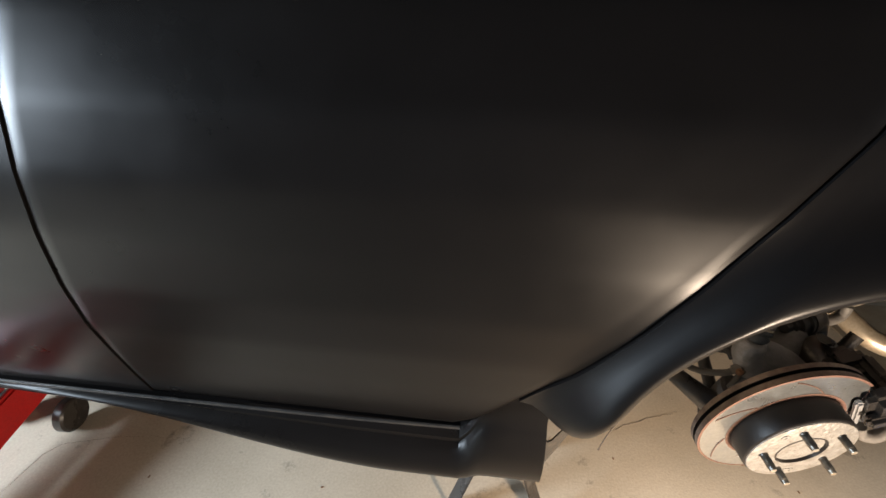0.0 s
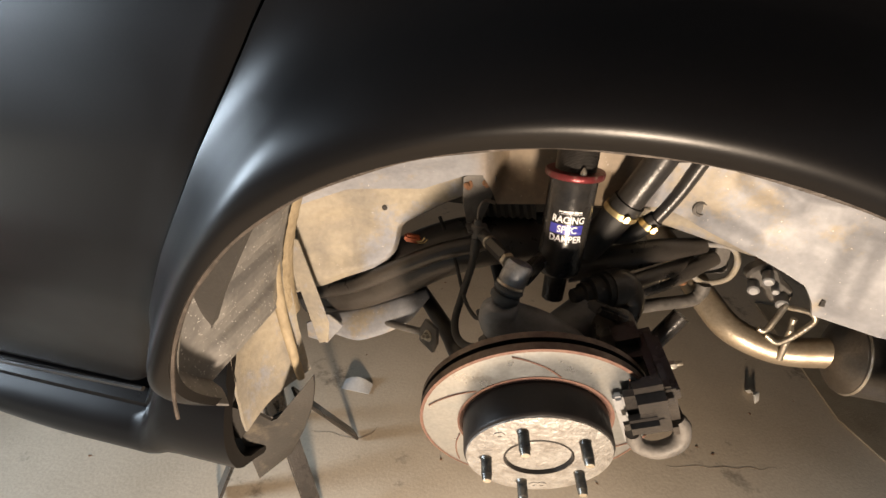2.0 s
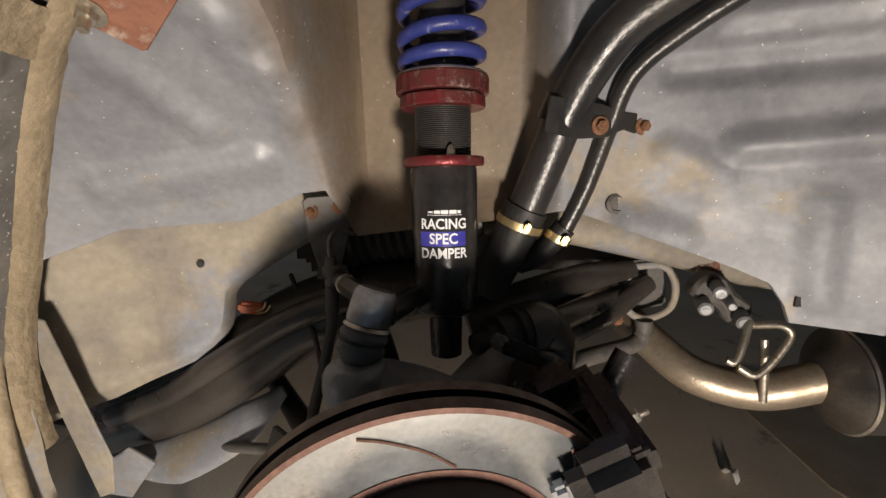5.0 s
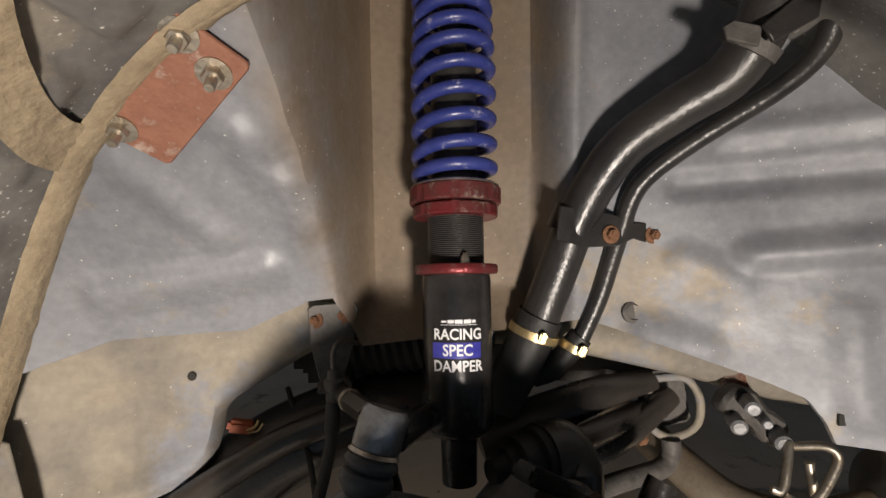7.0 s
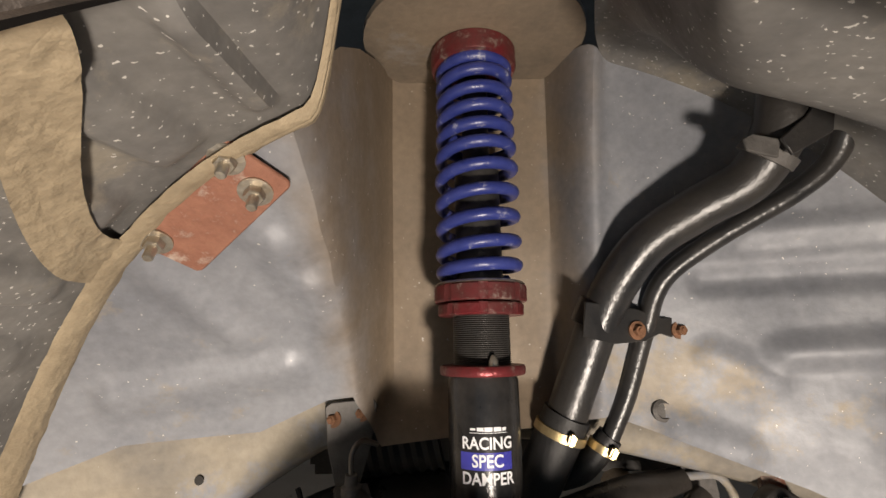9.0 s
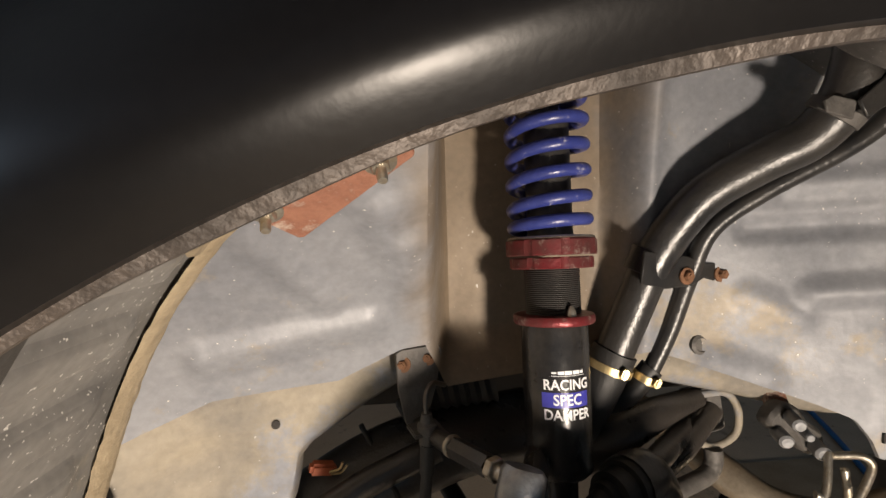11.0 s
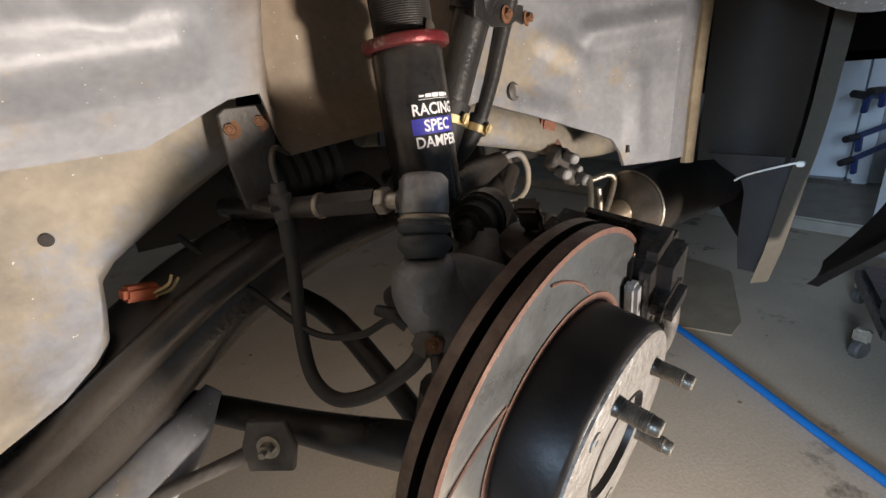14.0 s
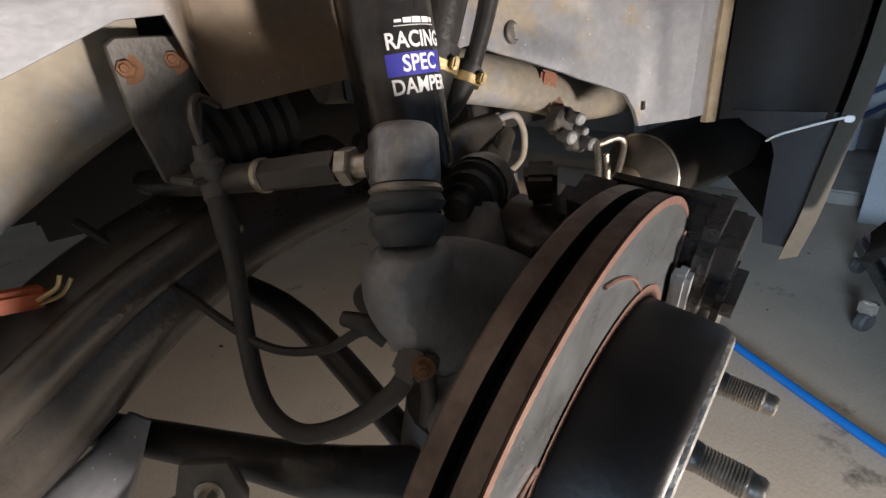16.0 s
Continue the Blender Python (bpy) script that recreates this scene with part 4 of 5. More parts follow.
part("upper_shell", tube([(0.225, 0.26, 0.527), (0.16, 0.235, 0.522), (0.10, 0.215, 0.508), (0.03, 0.20, 0.49)], [0.012, 0.018, 0.022, 0.022], 14, flat=0.7), M_DARKARM, rear_br)
part("lower_link", tube([(0.244, 0.258, 0.462), (0.243, 0.256, 0.445), (0.228, 0.25, 0.433), (0.16, 0.225, 0.427), (0.06, 0.18, 0.415)], 0.0105, 14), M_CAST, rear_br, "bent steel link")
part("bush_bolt", turned([(0.008, 0), (0.008, 0.008), (0.004, 0.009), (0.004, 0.018)], facing((0.212, 0.25, 0.468), (-1, -0.2, 0)), 6), M_RUSTBOLT, rear_br)

# ---- coilover ----
AX = Vector((0, 0.1, 1)).normalized()
CO = facing((0.011, 0.1335, 0.60), AX)
FLAT_TURN = CO.to_3x3().inverted() @ Vector((0, -1, 0))
FRONT = math.atan2(FLAT_TURN.y, FLAT_TURN.x)
coil = empty("coilover", "black racing coilover damper with a blue spring and red collars", "damper")
part("damper_body", turned([(0.020, -0.072), (0.024, -0.07), (0.0275, -0.066), (0.0283, -0.062), (0.0283, 0.052), (0.0275, 0.056), (0.024, 0.058)], CO, 56), M_DAMPER, coil, "scratched gloss black damper body")
part("lower_neck", turned([(0.014, -0.11), (0.015, -0.07)], CO, 28), M_DAMPER, coil)
prof = []
for j in range(34):
    prof += [(0.0237, 0.055 + j * 0.0016), (0.0230, 0.0558 + j * 0.0016)]
part("threaded_sleeve", turned(prof, CO, 48), M_THREAD, coil, "dark finely threaded sleeve")
part("lock_collar", turned([(0.028, 0.056), (0.0335, 0.0565), (0.0345, 0.058), (0.0345, 0.0625), (0.0335, 0.064), (0.024, 0.0645)], CO, 56), M_RED, coil, "thin red lock collar")
part("valve_nub", turned([(0.004, 0), (0.0035, 0.004), (0.0015, 0.008), (0, 0.0085)], CO @ Matrix.Rotation(FRONT + 0.25, 4, "Z") @ Matrix.Translation((0.027, 0, 0.0642)), 14), M_BOLT, coil)


def castellated(r, z0, z1, notches, mat, label):
    """A spanner collar: a ring with square notches cut round its rim."""
    bm = bmesh.new()
    n = notches * 8
    rows = []
    for z, cut in ((z0, 0), (z0 + 0.0012, 1), (z1 - 0.0012, 1), (z1, 0)):
        row = []
        for k in range(n):
            rr = r - (0.002 if k % 8 == 0 and cut else 0.0) - (0.001 if not cut else 0)
            a = 2 * math.pi * k / n
            row.append(bm.verts.new(CO @ Vector((rr * math.cos(a), rr * math.sin(a), z))))
        rows.append(row)
    for r0, r1 in zip(rows, rows[1:]):
        for k in range(n):
            bm.faces.new((r0[k], r0[(k + 1) % n], r1[(k + 1) % n], r1[k]))
    bm.faces.new(rows[0][::-1])
    bm.faces.new(rows[-1])
    return part("spring_collar", bm, mat, coil, label, 30)


castellated(0.0355, 0.103, 0.1125, 8, M_RED, "notched red lock ring")
castellated(0.0385, 0.114, 0.1275, 8, M_RED, "notched red spring perch")
part("perch_ring", turned([(0.036, 0.1272), (0.0375, 0.1285), (0.036, 0.130)], CO, 56), M_BOLT, coil, "pale scuffed perch edge")
pitch = [(0.0, 0.1345), (1.0, 0.146), (5.0, 0.233), (5.9, 0.250), (10.2, 0.322), (11.0, 0.328)]
turns = []
for a in np.linspace(0, 11.0, 330):
    rr = 0.0315 - 0.0015 * smooth01(a, 5, 7)
    turns.append(CO @ Vector((rr * math.cos(a * 2 * math.pi + FRONT + 2.2), rr * math.sin(a * 2 * math.pi + FRONT + 2.2), float(np.interp(a, [p[0] for p in pitch], [p[1] for p in pitch])))))
part("spring", tube(turns, 0.0054, 12, 1), M_BLUE, coil, "chipped blue coil spring")
part("piston_sleeve", turned([(0.0195, 0.12), (0.0195, 0.235), (0.012, 0.237), (0.012, 0.33)], CO, 36), M_THREAD, coil, "dark inner sleeve")
part("top_mount", turned([(0.030, 0.326), (0.038, 0.328), (0.0395, 0.331), (0.0395, 0.345), (0.03, 0.349)], CO, 48), M_RED, coil, "dark red top spring seat")

# writing on the damper
def wrapped(bm, r):
    """Bends flat work (x across, y up, z out) round the damper's front."""
    for v in bm.verts:
        a = FRONT + v.co.x / r
        v.co = CO @ Vector(((r + v.co.z) * math.cos(a), (r + v.co.z) * math.sin(a), v.co.y))
    return bm


def lettering(text, size, height, x=0.0):
    data = bpy.data.curves.new("writing", "FONT")
    data.body, data.size, data.align_x, data.align_y, data.extrude = text, size, "CENTER", "CENTER", 0.0001
    data.resolution_u, data.offset = 3, 0.00022
    ob = bpy.data.objects.new("writing", data)
    made = bpy.data.meshes.new_from_object(ob)
    bpy.data.objects.remove(ob)
    bm = bmesh.new()
    bm.from_mesh(made)
    bpy.data.meshes.remove(made)
    for v in bm.verts:
        v.co = Vector((v.co.x * 1.0 + x, v.co.y * 1.12 + height, v.co.z + 0.0005))
    return part("lettering", wrapped(bm, 0.0283), M_INK, coil, "white lettering", 0)


def label_bar(w, h, x, y, mat, label, lift=0.0002):
    bm = sheet(lambda u, v: Vector((x + (u - 0.5) * w, y + (v - 0.5) * h, lift)), np.linspace(0, 1, 14), [0, 1])
    return part("label", wrapped(bm, 0.0283), mat, coil, label, 0)


label_bar(0.040, 0.0120, -0.001, -0.0025, M_LABELBLUE, "blue printed band")
lettering("RACING", 0.0104, 0.0095)
lettering("SPEC", 0.0108, -0.0026)
lettering("DAMPER", 0.0104, -0.0146)
label_bar(0.0285, 0.0004, 0.001, 0.0170, M_INK, "thin white line", 0.0004)
for k, (bx, bw, bh) in enumerate(((-0.0105, 0.004, 0.0015), (-0.005, 0.005, 0.0026), (0.001, 0.006, 0.003), (0.0078, 0.006, 0.003), (0.013, 0.003, 0.0024))):
    label_bar(bw, bh, bx, 0.0195, M_INK, "white printed mark", 0.0004)

# ---- fuel filler pipes ----
filler = empty("fuel_filler_pipe", "black steel fuel filler and breather pipes with a clamped bracket", "pipe")
MAIN = [(0.088, 0.190, 0.606), (0.106, 0.185, 0.655), (0.121, 0.176, 0.700), (0.136, 0.164, 0.734), (0.157, 0.150, 0.764), (0.191, 0.132, 0.788), (0.219, 0.115, 0.805), (0.231, 0.100, 0.828), (0.236, 0.092, 0.855), (0.238, 0.086, 0.90)]
THIN = [(0.125, 0.190, 0.584), (0.144, 0.186, 0.629), (0.160, 0.179, 0.685), (0.174, 0.168, 0.730), (0.211, 0.151, 0.763), (0.264, 0.126, 0.798), (0.286, 0.112, 0.822), (0.289, 0.101, 0.850), (0.286, 0.094, 0.90)]
part("filler_tube", tube(MAIN, 0.0185, 24), M_BLACKSTEEL, filler)
part("breather_tube", tube(THIN, 0.0085, 16), M_BLACKSTEEL, filler)
part("filler_hose", tube([(0.05, 0.20, 0.525), (0.07, 0.193, 0.566), (0.090, 0.189, 0.612)], 0.0215, 20), M_RUBBER, filler, "black rubber filler hose")
part("breather_hose", tube([(0.085, 0.205, 0.55), (0.104, 0.195, 0.562), (0.128, 0.189, 0.592)], 0.0115, 14), M_RUBBER, filler, "black rubber breather hose")
for place, way, r in (((0.0835, 0.191, 0.596), (0.35, -0.05, 0.93), 0.0226), ((0.121, 0.1905, 0.5815), (0.45, -0.05, 0.88), 0.0124)):
    part("hose_clamp", turned([(r, -0.004), (r + 0.0012, -0.0038), (r + 0.0012, 0.0038), (r, 0.004)], facing(place, way), 28), M_BRASS, filler, "pale plated spring clamp")
    part("clamp_ear", block((0.012, 0.006, 0.010), facing(Vector(place) + Vector((0.004, -r - 0.002, 0)), way), 0.0015), M_BRASS, filler, "pale clamp ear")
part("pipe_band", turned([(0.0188, -0.012), (0.0205, -0.0115), (0.0205, 0.0115), (0.0188, 0.012)], facing((0.119, 0.180, 0.700), (0.36, -0.13, 0.92)), 28), M_BLACKSTEEL, filler, "black clamp band")
part("pipe_bracket", plate([(-0.03, -0.012), (0.0, -0.016), (0.03, -0.012), (0.045, -0.004), (0.075, -0.010), (0.083, -0.004), (0.074, 0.014), (0.045, 0.010), (0.02, 0.016), (-0.03, 0.018)], 0.003, Matrix.Translation((0.128, 0.1655, 0.692)) @ pose(0, 0, 0, 92, 6, 14)), M_BLACKSTEEL, filler, "black bent bracket")
for p in ((0.148, 0.166, 0.687), (0.190, 0.177, 0.686)):
    bolt(facing(p, (0.2, -1, 0.05)), 0.0085, 0.006, M_RUSTBOLT, filler, 0.0)
part("upper_clip", turned([(0.0188, -0.005), (0.021, -0.0045), (0.021, 0.0045), (0.0188, 0.005)], facing((0.229, 0.103, 0.823), (0.42, -0.45, 0.79)), 24), M_CAST, filler, "corroded upper clip")
part("clip_tab", plate([(-0.012, -0.006), (0.022, -0.007), (0.038, 0.012), (0.03, 0.02), (0.012, 0.012), (-0.012, 0.008)], 0.003, Matrix.Translation((0.232, 0.076, 0.824)) @ pose(0, 0, 0, 90, -30, 0)), M_BLACKSTEEL, filler)
part("clip_tab", plate([(0, -0.006), (-0.022, -0.004), (-0.026, 0.004), (-0.02, 0.009), (0, 0.008)], 0.003, Matrix.Translation((0.219, 0.080, 0.818)) @ pose(0, 0, 0, 90, 10, 0)), M_CAST, filler)
bolt(facing((0.262, 0.071, 0.845), (0.1, -1, 0)), 0.007, 0.005, M_RUSTBOLT, filler, 0.0)

# ---- exhaust ----
exhaust = empty("exhaust", "stainless exhaust pipe running into a round muffler", "exhaust")
part("exhaust_pipe", tube([(0.20, 0.40, 0.47), (0.232, 0.32, 0.452), (0.258, 0.262, 0.43), (0.29, 0.222, 0.410), (0.345, 0.198, 0.405), (0.40, 0.18, 0.428)], 0.021, 24), M_EXHAUST, exhaust, "dusty bent exhaust pipe")
MU = facing((0.402, 0.176, 0.432), (1, -0.08, 0.03))
part("muffler", turned([(0.022, -0.012), (0.03, -0.008), (0.048, 0.0), (0.0525, 0.004), (0.053, 0.012), (0.0525, 0.5), (0.03, 0.515)], MU, 56), M_MUFFLER, exhaust, "round steel muffler can")
part("muffler_bead", turned([(0.0527, 0.006), (0.0545, 0.008), (0.0527, 0.010)], MU, 56), M_BOLT, exhaust, "pale weld bead")

hanger = empty("exhaust_hanger", "grey rubber exhaust hanger with bent steel rods", "hanger")
part("hanger_block", plate([(-0.030, 0.022), (-0.018, 0.032), (0.0, 0.028), (0.012, 0.010), (0.030, -0.002), (0.034, -0.018), (0.022, -0.030), (0.006, -0.024), (-0.004, -0.006), (-0.024, 0.0), (-0.036, 0.01)], 0.022, Matrix.Translation((0.302, 0.226, 0.505)) @ pose(0, 0, 0, 90, 0, 0), 0.004), M_CAST, hanger)
for p, s in (((0.288, 0.196, 0.524), 0.007), ((0.278, 0.2, 0.505), 0.0075), ((0.318, 0.198, 0.490), 0.008), ((0.304, 0.2, 0.508), 0.005)):
    part("pin", turned([(s, -0.008), (s, 0.012), (s * 0.7, 0.014), (0, 0.014)], facing(p, (-0.3, -1, -0.1)), 16), M_ALU, hanger)
part("rod", tube([(0.318, 0.185, 0.492), (0.308, 0.175, 0.470), (0.300, 0.17, 0.455), (0.292, 0.172, 0.456)], 0.004, 10), M_BOLT, hanger, "bent steel rod")
part("rod", tube([(0.300, 0.165, 0.452), (0.318, 0.16, 0.447), (0.345, 0.165, 0.482), (0.340, 0.17, 0.494), (0.322, 0.185, 0.488)], 0.004, 10), M_BOLT, hanger, "bent steel rod")
part("rod", tube([(0.332, 0.18, 0.475), (0.336, 0.178, 0.44), (0.340, 0.178, 0.405)], 0.0042, 10), M_BOLT, hanger, "bent steel rod")
part("hanger_bracket", beam((0.296, 0.24, 0.55), (0.29, 0.215, 0.52), 0.022, 0.012, 0.002), M_RUST, hanger)

# ---- brake hose and its bracket ----
hose = empty("brake_hose", "black brake hose looping from a bolted steel bracket", "brake hose")
part("bracket_plate", plate([(-0.023, 0.016), (-0.018, 0.02), (0.020, 0.022), (0.024, 0.016), (0.020, -0.022), (0.012, -0.055), (-0.010, -0.058), (-0.019, -0.022)], 0.0035, Matrix.Translation((-0.108, 0.190, 0.606)) @ pose(0, 0, 0, 97, 2, 18)), M_CAST, hose, "grey pressed bracket")
part("bracket_foot", block((0.03, 0.026, 0.004), pose(-0.102, 0.172, 0.552, 0, 0, 18), 0.001), M_CAST, hose)
for p in ((-0.121, 0.183, 0.611), (-0.097, 0.191, 0.614)):
    bolt(facing(p, (-0.3, -1, 0.1)), 0.008, 0.006, M_RUSTBOLT, hose, 0.0)
part("hose_fitting", turned([(0.006, 0.536), (0.0075, 0.54), (0.0075, 0.551), (0.009, 0.552), (0.009, 0.560), (0.006, 0.562), (0.005, 0.570)], pose(-0.101, 0.165, 0), 12), M_CAST, hose)
part("brake_line", tube([(-0.101, 0.165, 0.568), (-0.101, 0.167, 0.586), (-0.094, 0.175, 0.594), (-0.082, 0.185, 0.588)], 0.0024, 8), M_MUFFLER, hose, "thin steel brake line")
part("rubber_hose", tube([(-0.101, 0.163, 0.540), (-0.104, 0.160, 0.50), (-0.113, 0.145, 0.455), (-0.118, 0.122, 0.424), (-0.110, 0.098, 0.413), (-0.092, 0.072, 0.424), (-0.074, 0.048, 0.448), (-0.066, 0.040, 0.462)], 0.0055, 14), M_BRAKEHOSE, hose)
part("hose_collar", tube([(-0.101, 0.163, 0.541), (-0.1025, 0.161, 0.515)], 0.0068, 14, 2), M_BRAKEHOSE, hose, "swaged hose end")
part("sensor_cable", tube([(-0.17, 0.235, 0.53), (-0.135, 0.19, 0.485), (-0.108, 0.135, 0.455), (-0.088, 0.09, 0.463), (-0.076, 0.062, 0.482), (-0.068, 0.048, 0.482)], 0.0028, 8), M_RUBBER, hose, "thin sensor cable")
part("hose_block", block((0.022, 0.016, 0.020), pose(-0.061, 0.037, 0.470, 20, 30, 30), 0.003), M_CAST, hose, "dark hose union block")
part("block_boss", turned([(0.008, -0.012), (0.009, -0.010), (0.009, 0.012), (0.006, 0.014)], facing((-0.055, 0.040, 0.472), (0.6, 0.5, 0.3)), 14), M_CAST, hose)
bolt(facing((-0.066, 0.026, 0.474), (-0.5, -0.8, 0.3)), 0.006, 0.005, M_RUSTBOLT, hose, 0.0)
part("hose_tail", tube([(-0.058, 0.036, 0.462), (-0.054, 0.042, 0.44), (-0.050, 0.055, 0.41)], 0.0045, 10), M_BRAKEHOSE, hose)
part("line_clip", tube([(-0.080, 0.070, 0.488), (-0.074, 0.058, 0.487), (-0.068, 0.050, 0.480)], [0.004, 0.005, 0.006], 10), M_RUBBER, hose)

plug = empty("wiring_plug", "broken orange wiring plug with bent copper pins", "plug")
part("plug_shell", block((0.026, 0.014, 0.012), pose(-0.206, 0.205, 0.502, 0, 15, 20), 0.003), M_ORANGE, plug)
part("plug_pin", tube([(-0.198, 0.200, 0.500), (-0.188, 0.196, 0.505), (-0.184, 0.195, 0.512)], 0.0013, 6), M_BRASS, plug)
part("plug_pin", tube([(-0.198, 0.202, 0.497), (-0.187, 0.198, 0.500), (-0.180, 0.197, 0.508)], 0.0013, 6), M_BRASS, plug)

# ---- things on the floor ----
mesh("air_hose", tube([(1.7, 2.2, 0.008), (1.3, 1.2, 0.008), (0.98, 0.60, 0.008), (0.78, 0.19, 0.008), (0.605, -0.152, 0.008), (0.42, -0.6, 0.008), (0.3, -1.4, 0.008)], 0.008, 10), M_HOSE, "blue rubber air hose lying on the concrete", "hose")
mesh("floor_mat", plate([(0.88, 0.17), (0.96, 0.18), (1.25, 0.32), (1.30, 0.6), (1.25, 0.95), (0.72, 0.95), (0.74, 0.5)], 0.004, pose(0, 0, 0.0)), M_CARDBOARD, "flattened dirty brown cardboard sheet on the floor", "cardboard")
mesh("leaf", sheet(lambda u, v: Vector((0.562 + 0.02 * (u - 0.5) * (1 - abs(v - 0.5)), 0.525 + 0.05 * (v - 0.5), 0.004 + 0.02 * abs(u - 0.5) + 0.012 * math.sin(v * 5))), np.linspace(0, 1, 6), np.linspace(0, 1, 8), 0.001, away=Vector((0, 0, 1))), M_WHITE, "crumpled dry pale leaf lying on the floor", "leaf")
mesh("paper_scrap", sheet(lambda u, v: Vector((-0.378 + 0.07 * (u - 0.5), 0.318 + 0.03 * (v - 0.5), 0.002 + 0.016 * v * math.sin(u * 3.1))), np.linspace(0, 1, 8), np.linspace(0, 1, 4), 0.001, away=Vector((0, 0, 1))), M_WALL, "torn pale paper scrap on the floor", "paper")
rng = random.Random(4)
bm = bmesh.new()
for k in range(80):
    x, y = rng.uniform(-1.3, 1.6), rng.uniform(-0.5, 1.2)
    r = rng.uniform(0.001, 0.003) * (1.6 if k % 17 == 0 else 1)
    own = bmesh.new()
    bmesh.ops.create_icosphere(own, subdivisions=1, radius=r)
    own.transform(Matrix.Translation((x, y, r * 0.35)) @ Matrix.Rotation(rng.uniform(0, 6), 4, "Z") @ Matrix.Diagonal((1.6, 0.8, 0.5, 1)))
    joined(own, bm)
mesh("grit", bm, M_RUSTBOLT, "dark crumbs of dirt scattered on the floor", "dirt", kind="stuff")

cracks = [((-1.56, -0.15), (-1.545, 0.0), (-1.51, 0.046), (-1.36, 0.088), (-1.22, 0.095)), ((-0.12, 0.27), (-0.08, 0.288), (-0.014, 0.319), (0.069, 0.349)), ((0.32, 0.279), (0.40, 0.296), (0.49, 0.313), (0.555, 0.329)), ((-0.43, 0.181), (-0.32, 0.188), (-0.29, 0.226))]
for line in cracks:
    pts = []
    for q in curve_points([(x, y, 0.0) for x, y in line], 10):
        pts.append(q + Vector((0.006 * noise.noise(q * 40), 0.006 * noise.noise(q * 40 + Vector((7, 3, 0))), 0.0004)))
    mesh("floor_crack", tube(pts, [0.0002, 0.0006, 0.0007, 0.0005, 0.0002], 6, 1, flat=0.4), M_CRACK, "dark hairline crack in the concrete floor", "crack", kind="structure")

stand = empty("axle_stand", "black steel axle stand under the sill", "axle stand")
for dx, dy in ((-0.1, -0.08), (0.1, -0.08), (-0.1, 0.1), (0.1, 0.1)):
    part("leg", beam((-0.43 + dx, 0.09 + dy, 0.004), (-0.43 + dx * 0.25, 0.09 + dy * 0.25, 0.20), 0.03, 0.006, 0.002), M_DARKARM, stand)
part("post", turned([(0.02, 0.18), (0.02, 0.265), (0.035, 0.27), (0.035, 0.285)], pose(-0.43, 0.09, 0), 20), M_DARKARM, stand)
part("saddle", block((0.09, 0.05, 0.045), pose(-0.43, 0.09, 0.30), 0.006), M_DARKARM, stand)

jack = empty("floor_jack", "red steel floor jack lifting the car's sill", "jack")
part("side_plate", beam((-1.50, -0.62, 0.075), (-1.56, 0.10, 0.165), 0.018, 0.09, 0.006), M_REDJACK, jack)
part("side_plate", beam((-1.64, -0.62, 0.075), (-1.68, 0.10, 0.165), 0.018, 0.09, 0.006), M_REDJACK, jack)
part("lift_arm", beam((-1.57, -0.42, 0.13), (-1.62, 0.08, 0.285), 0.07, 0.05, 0.01), M_REDJACK, jack)
part("cross_rod", tube([(-1.49, -0.35, 0.11), (-1.66, -0.35, 0.11)], 0.010, 12, 2), M_BOLT, jack, "bare steel cross rod")
part("jack_saddle", turned([(0.045, 0.29), (0.05, 0.295), (0.05, 0.325), (0.03, 0.33)], pose(-1.62, 0.10, 0), 24), M_DARKARM, jack)
part("handle_socket", tube([(-1.57, -0.60, 0.11), (-1.57, -0.80, 0.24)], 0.02, 14, 2), M_BOLT, jack, "bare steel handle socket")
for p in ((-1.475, -0.60), (-1.665, -0.60), (-1.53, 0.10), (-1.71, 0.10)):
    part("wheel", turned([(0.04, -0.015), (0.045, -0.01), (0.045, 0.01), (0.04, 0.015)], facing((p[0], p[1], 0.045), (1, 0.08, 0)), 24), M_DARKARM, jack, "dark steel wheel")

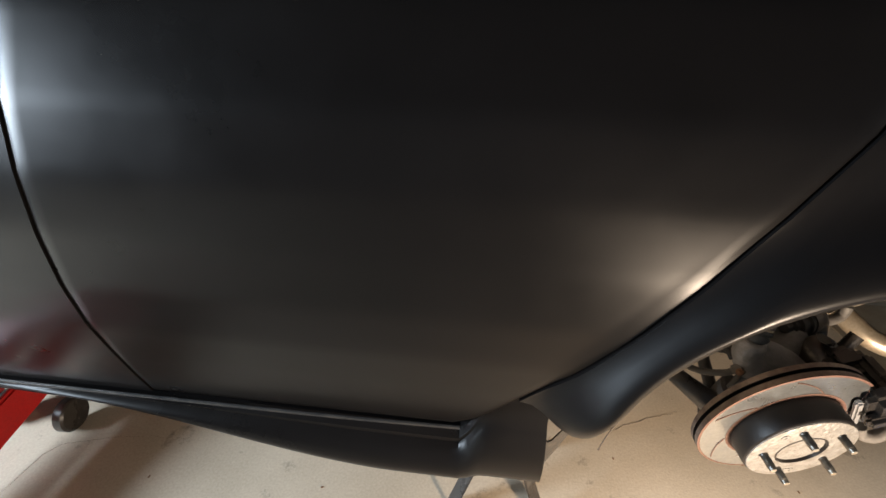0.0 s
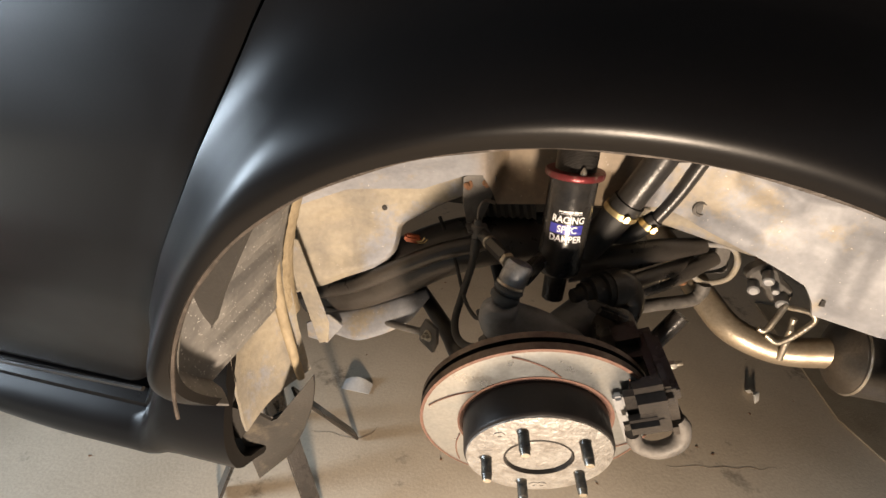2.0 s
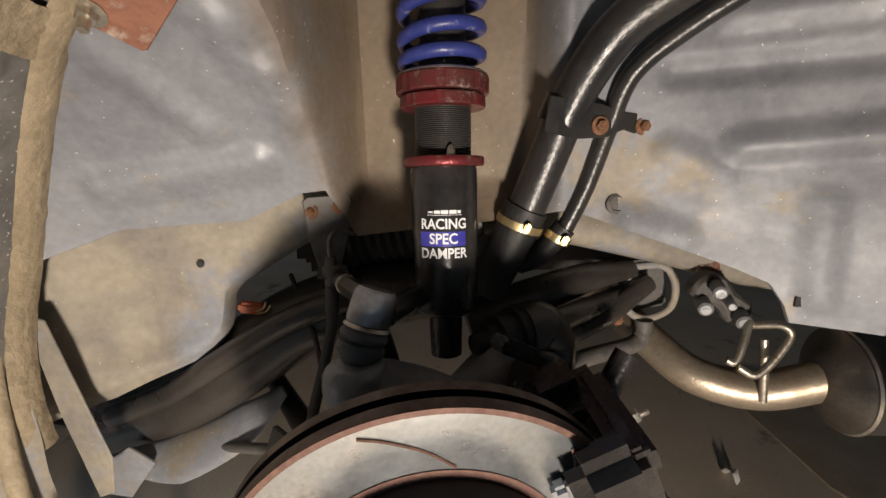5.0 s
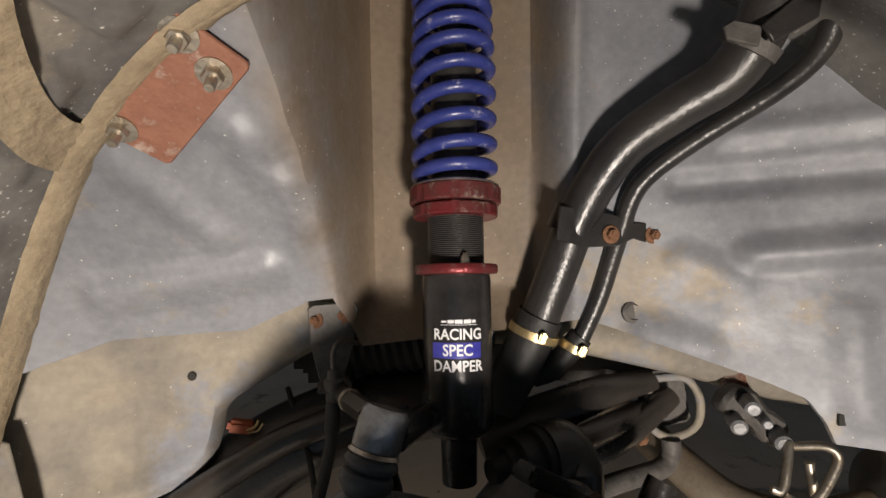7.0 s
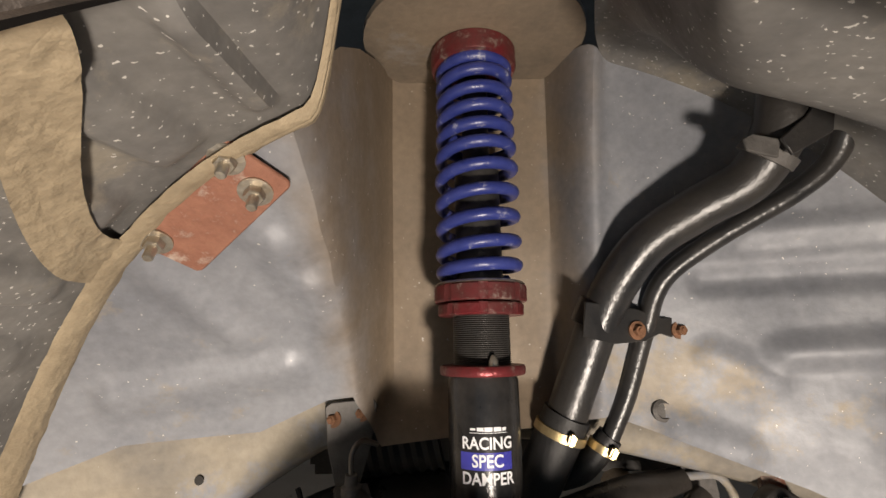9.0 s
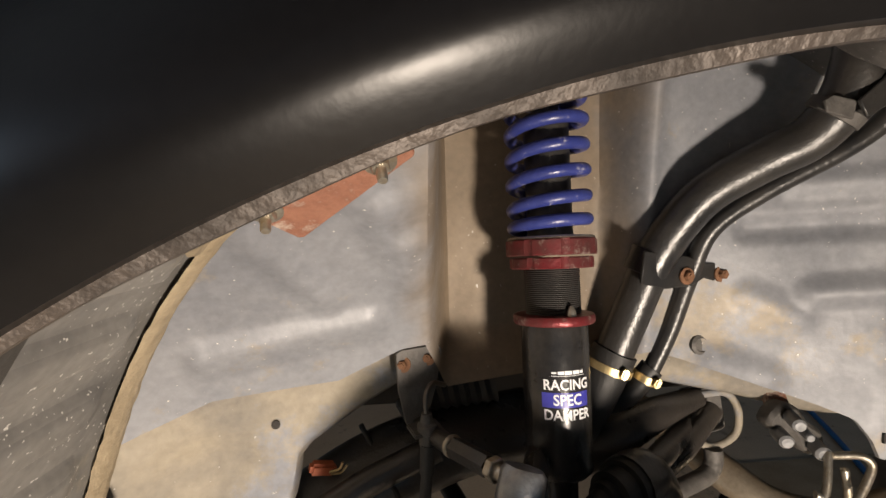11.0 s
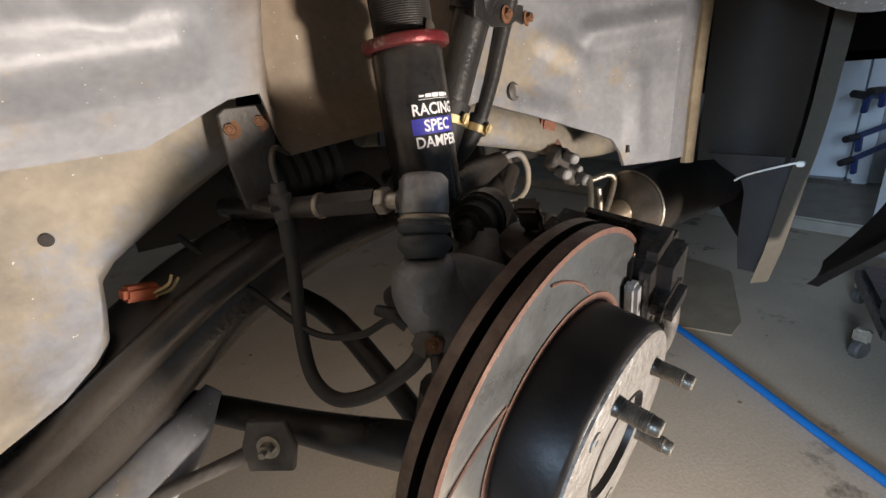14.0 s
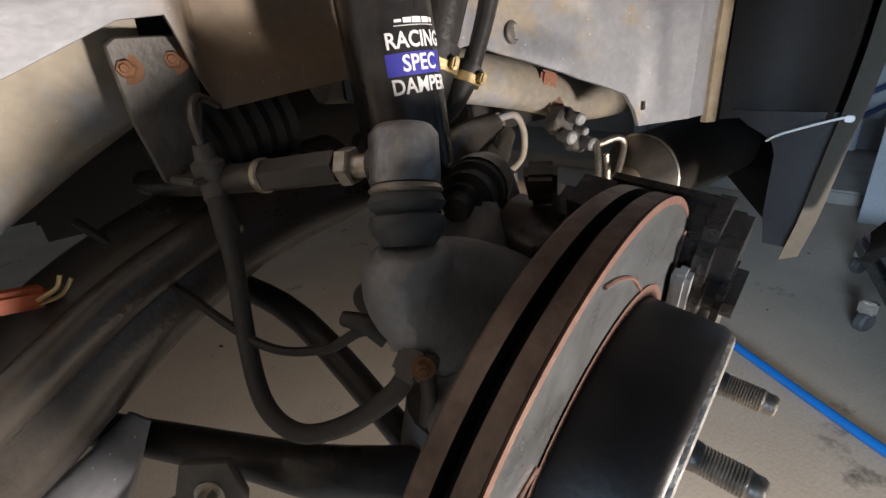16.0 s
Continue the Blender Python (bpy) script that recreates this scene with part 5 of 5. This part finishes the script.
# ---- by the end wall ----
creeper = empty("wheel_dolly", "black steel wheel dolly with small casters", "dolly")
creeper.location = (-0.07, 0.0, 0.0)
part("tray", block((0.34, 0.26, 0.05), pose(1.20, -0.14, 0.085, 0, 0, 20), 0.012), M_DARKARM, creeper)
part("roller", tube([(1.05, -0.06, 0.12), (1.15, -0.26, 0.12)], 0.022, 16, 2), M_BLACKSTEEL, creeper)
part("orange_label", block((0.06, 0.10, 0.004), pose(1.18, -0.14, 0.113, 0, 0, 20), 0.001), M_ORANGE, creeper, "orange label")
for p in ((1.04, -0.04), (1.12, -0.28), (1.33, 0.02), (1.40, -0.20)):
    part("caster", turned([(0.018, -0.010), (0.022, -0.006), (0.022, 0.006), (0.018, 0.010)], facing((p[0], p[1], 0.022), (0.4, 0.9, 0)), 20), M_CAST, creeper)
    part("caster_fork", block((0.02, 0.03, 0.03), pose(p[0], p[1], 0.055), 0.004), M_BOLT, creeper)

carton = empty("carton", "white printed cardboard carton standing open by the wall", "box")
for size, m in (((0.20, 0.004, 0.34), pose(1.75, 0.09, 0.17)), ((0.20, 0.004, 0.34), pose(1.75, -0.13, 0.17)), ((0.004, 0.22, 0.34), pose(1.65, -0.02, 0.17)), ((0.004, 0.22, 0.34), pose(1.85, -0.02, 0.17)), ((0.20, 0.22, 0.004), pose(1.75, -0.02, 0.003))):
    part("side", block(size, m, 0), M_WALL, carton)
part("print", block((0.002, 0.06, 0.09), pose(1.646, 0.03, 0.20), 0), M_REDJACK, carton, "red printed patch")
part("print", block((0.002, 0.05, 0.07), pose(1.646, -0.08, 0.12), 0), M_ORANGE, carton, "orange printed patch")

rack = empty("clamp_rack", "wall rack of dark blue bar clamps", "rack")
part("rack_board", block((0.04, 0.12, 1.5), pose(2.45, 0.13, 0.85), 0.005), M_CARDBOARD, rack, "brown wooden rack board")
clamp = empty("bar_clamp", "dark blue bar clamp hanging on the wall rack", "clamp", group="bar clamps on the rack")
part("bar", block((0.30, 0.012, 0.022), pose(-0.15, 0, 0), 0.003), M_CLAMPBLUE, clamp)
part("jaw", block((0.022, 0.018, 0.07), pose(-0.28, 0, -0.03), 0.004), M_CLAMPBLUE, clamp)
part("grip", tube([(-0.30, 0, 0), (-0.36, 0, 0.005)], 0.014, 12, 2), M_RUBBER, clamp)
spots = [(0.42, -8), (0.50, 6), (0.57, -4), (0.72, 3), (0.78, -3), (0.84, 2), (0.90, 5), (1.0, -4), (1.08, 3), (1.16, -2), (1.24, 4)]
clamp.matrix_world = pose(2.43, 0.18, 0.26, 0, -10, -18)
for k, (z, tilt) in enumerate(spots):
    copy_thing(clamp, pose(2.43, 0.18 - 0.02 * (k % 3), z - 0.08, 0, tilt, -18 - 5 * (k % 2)))
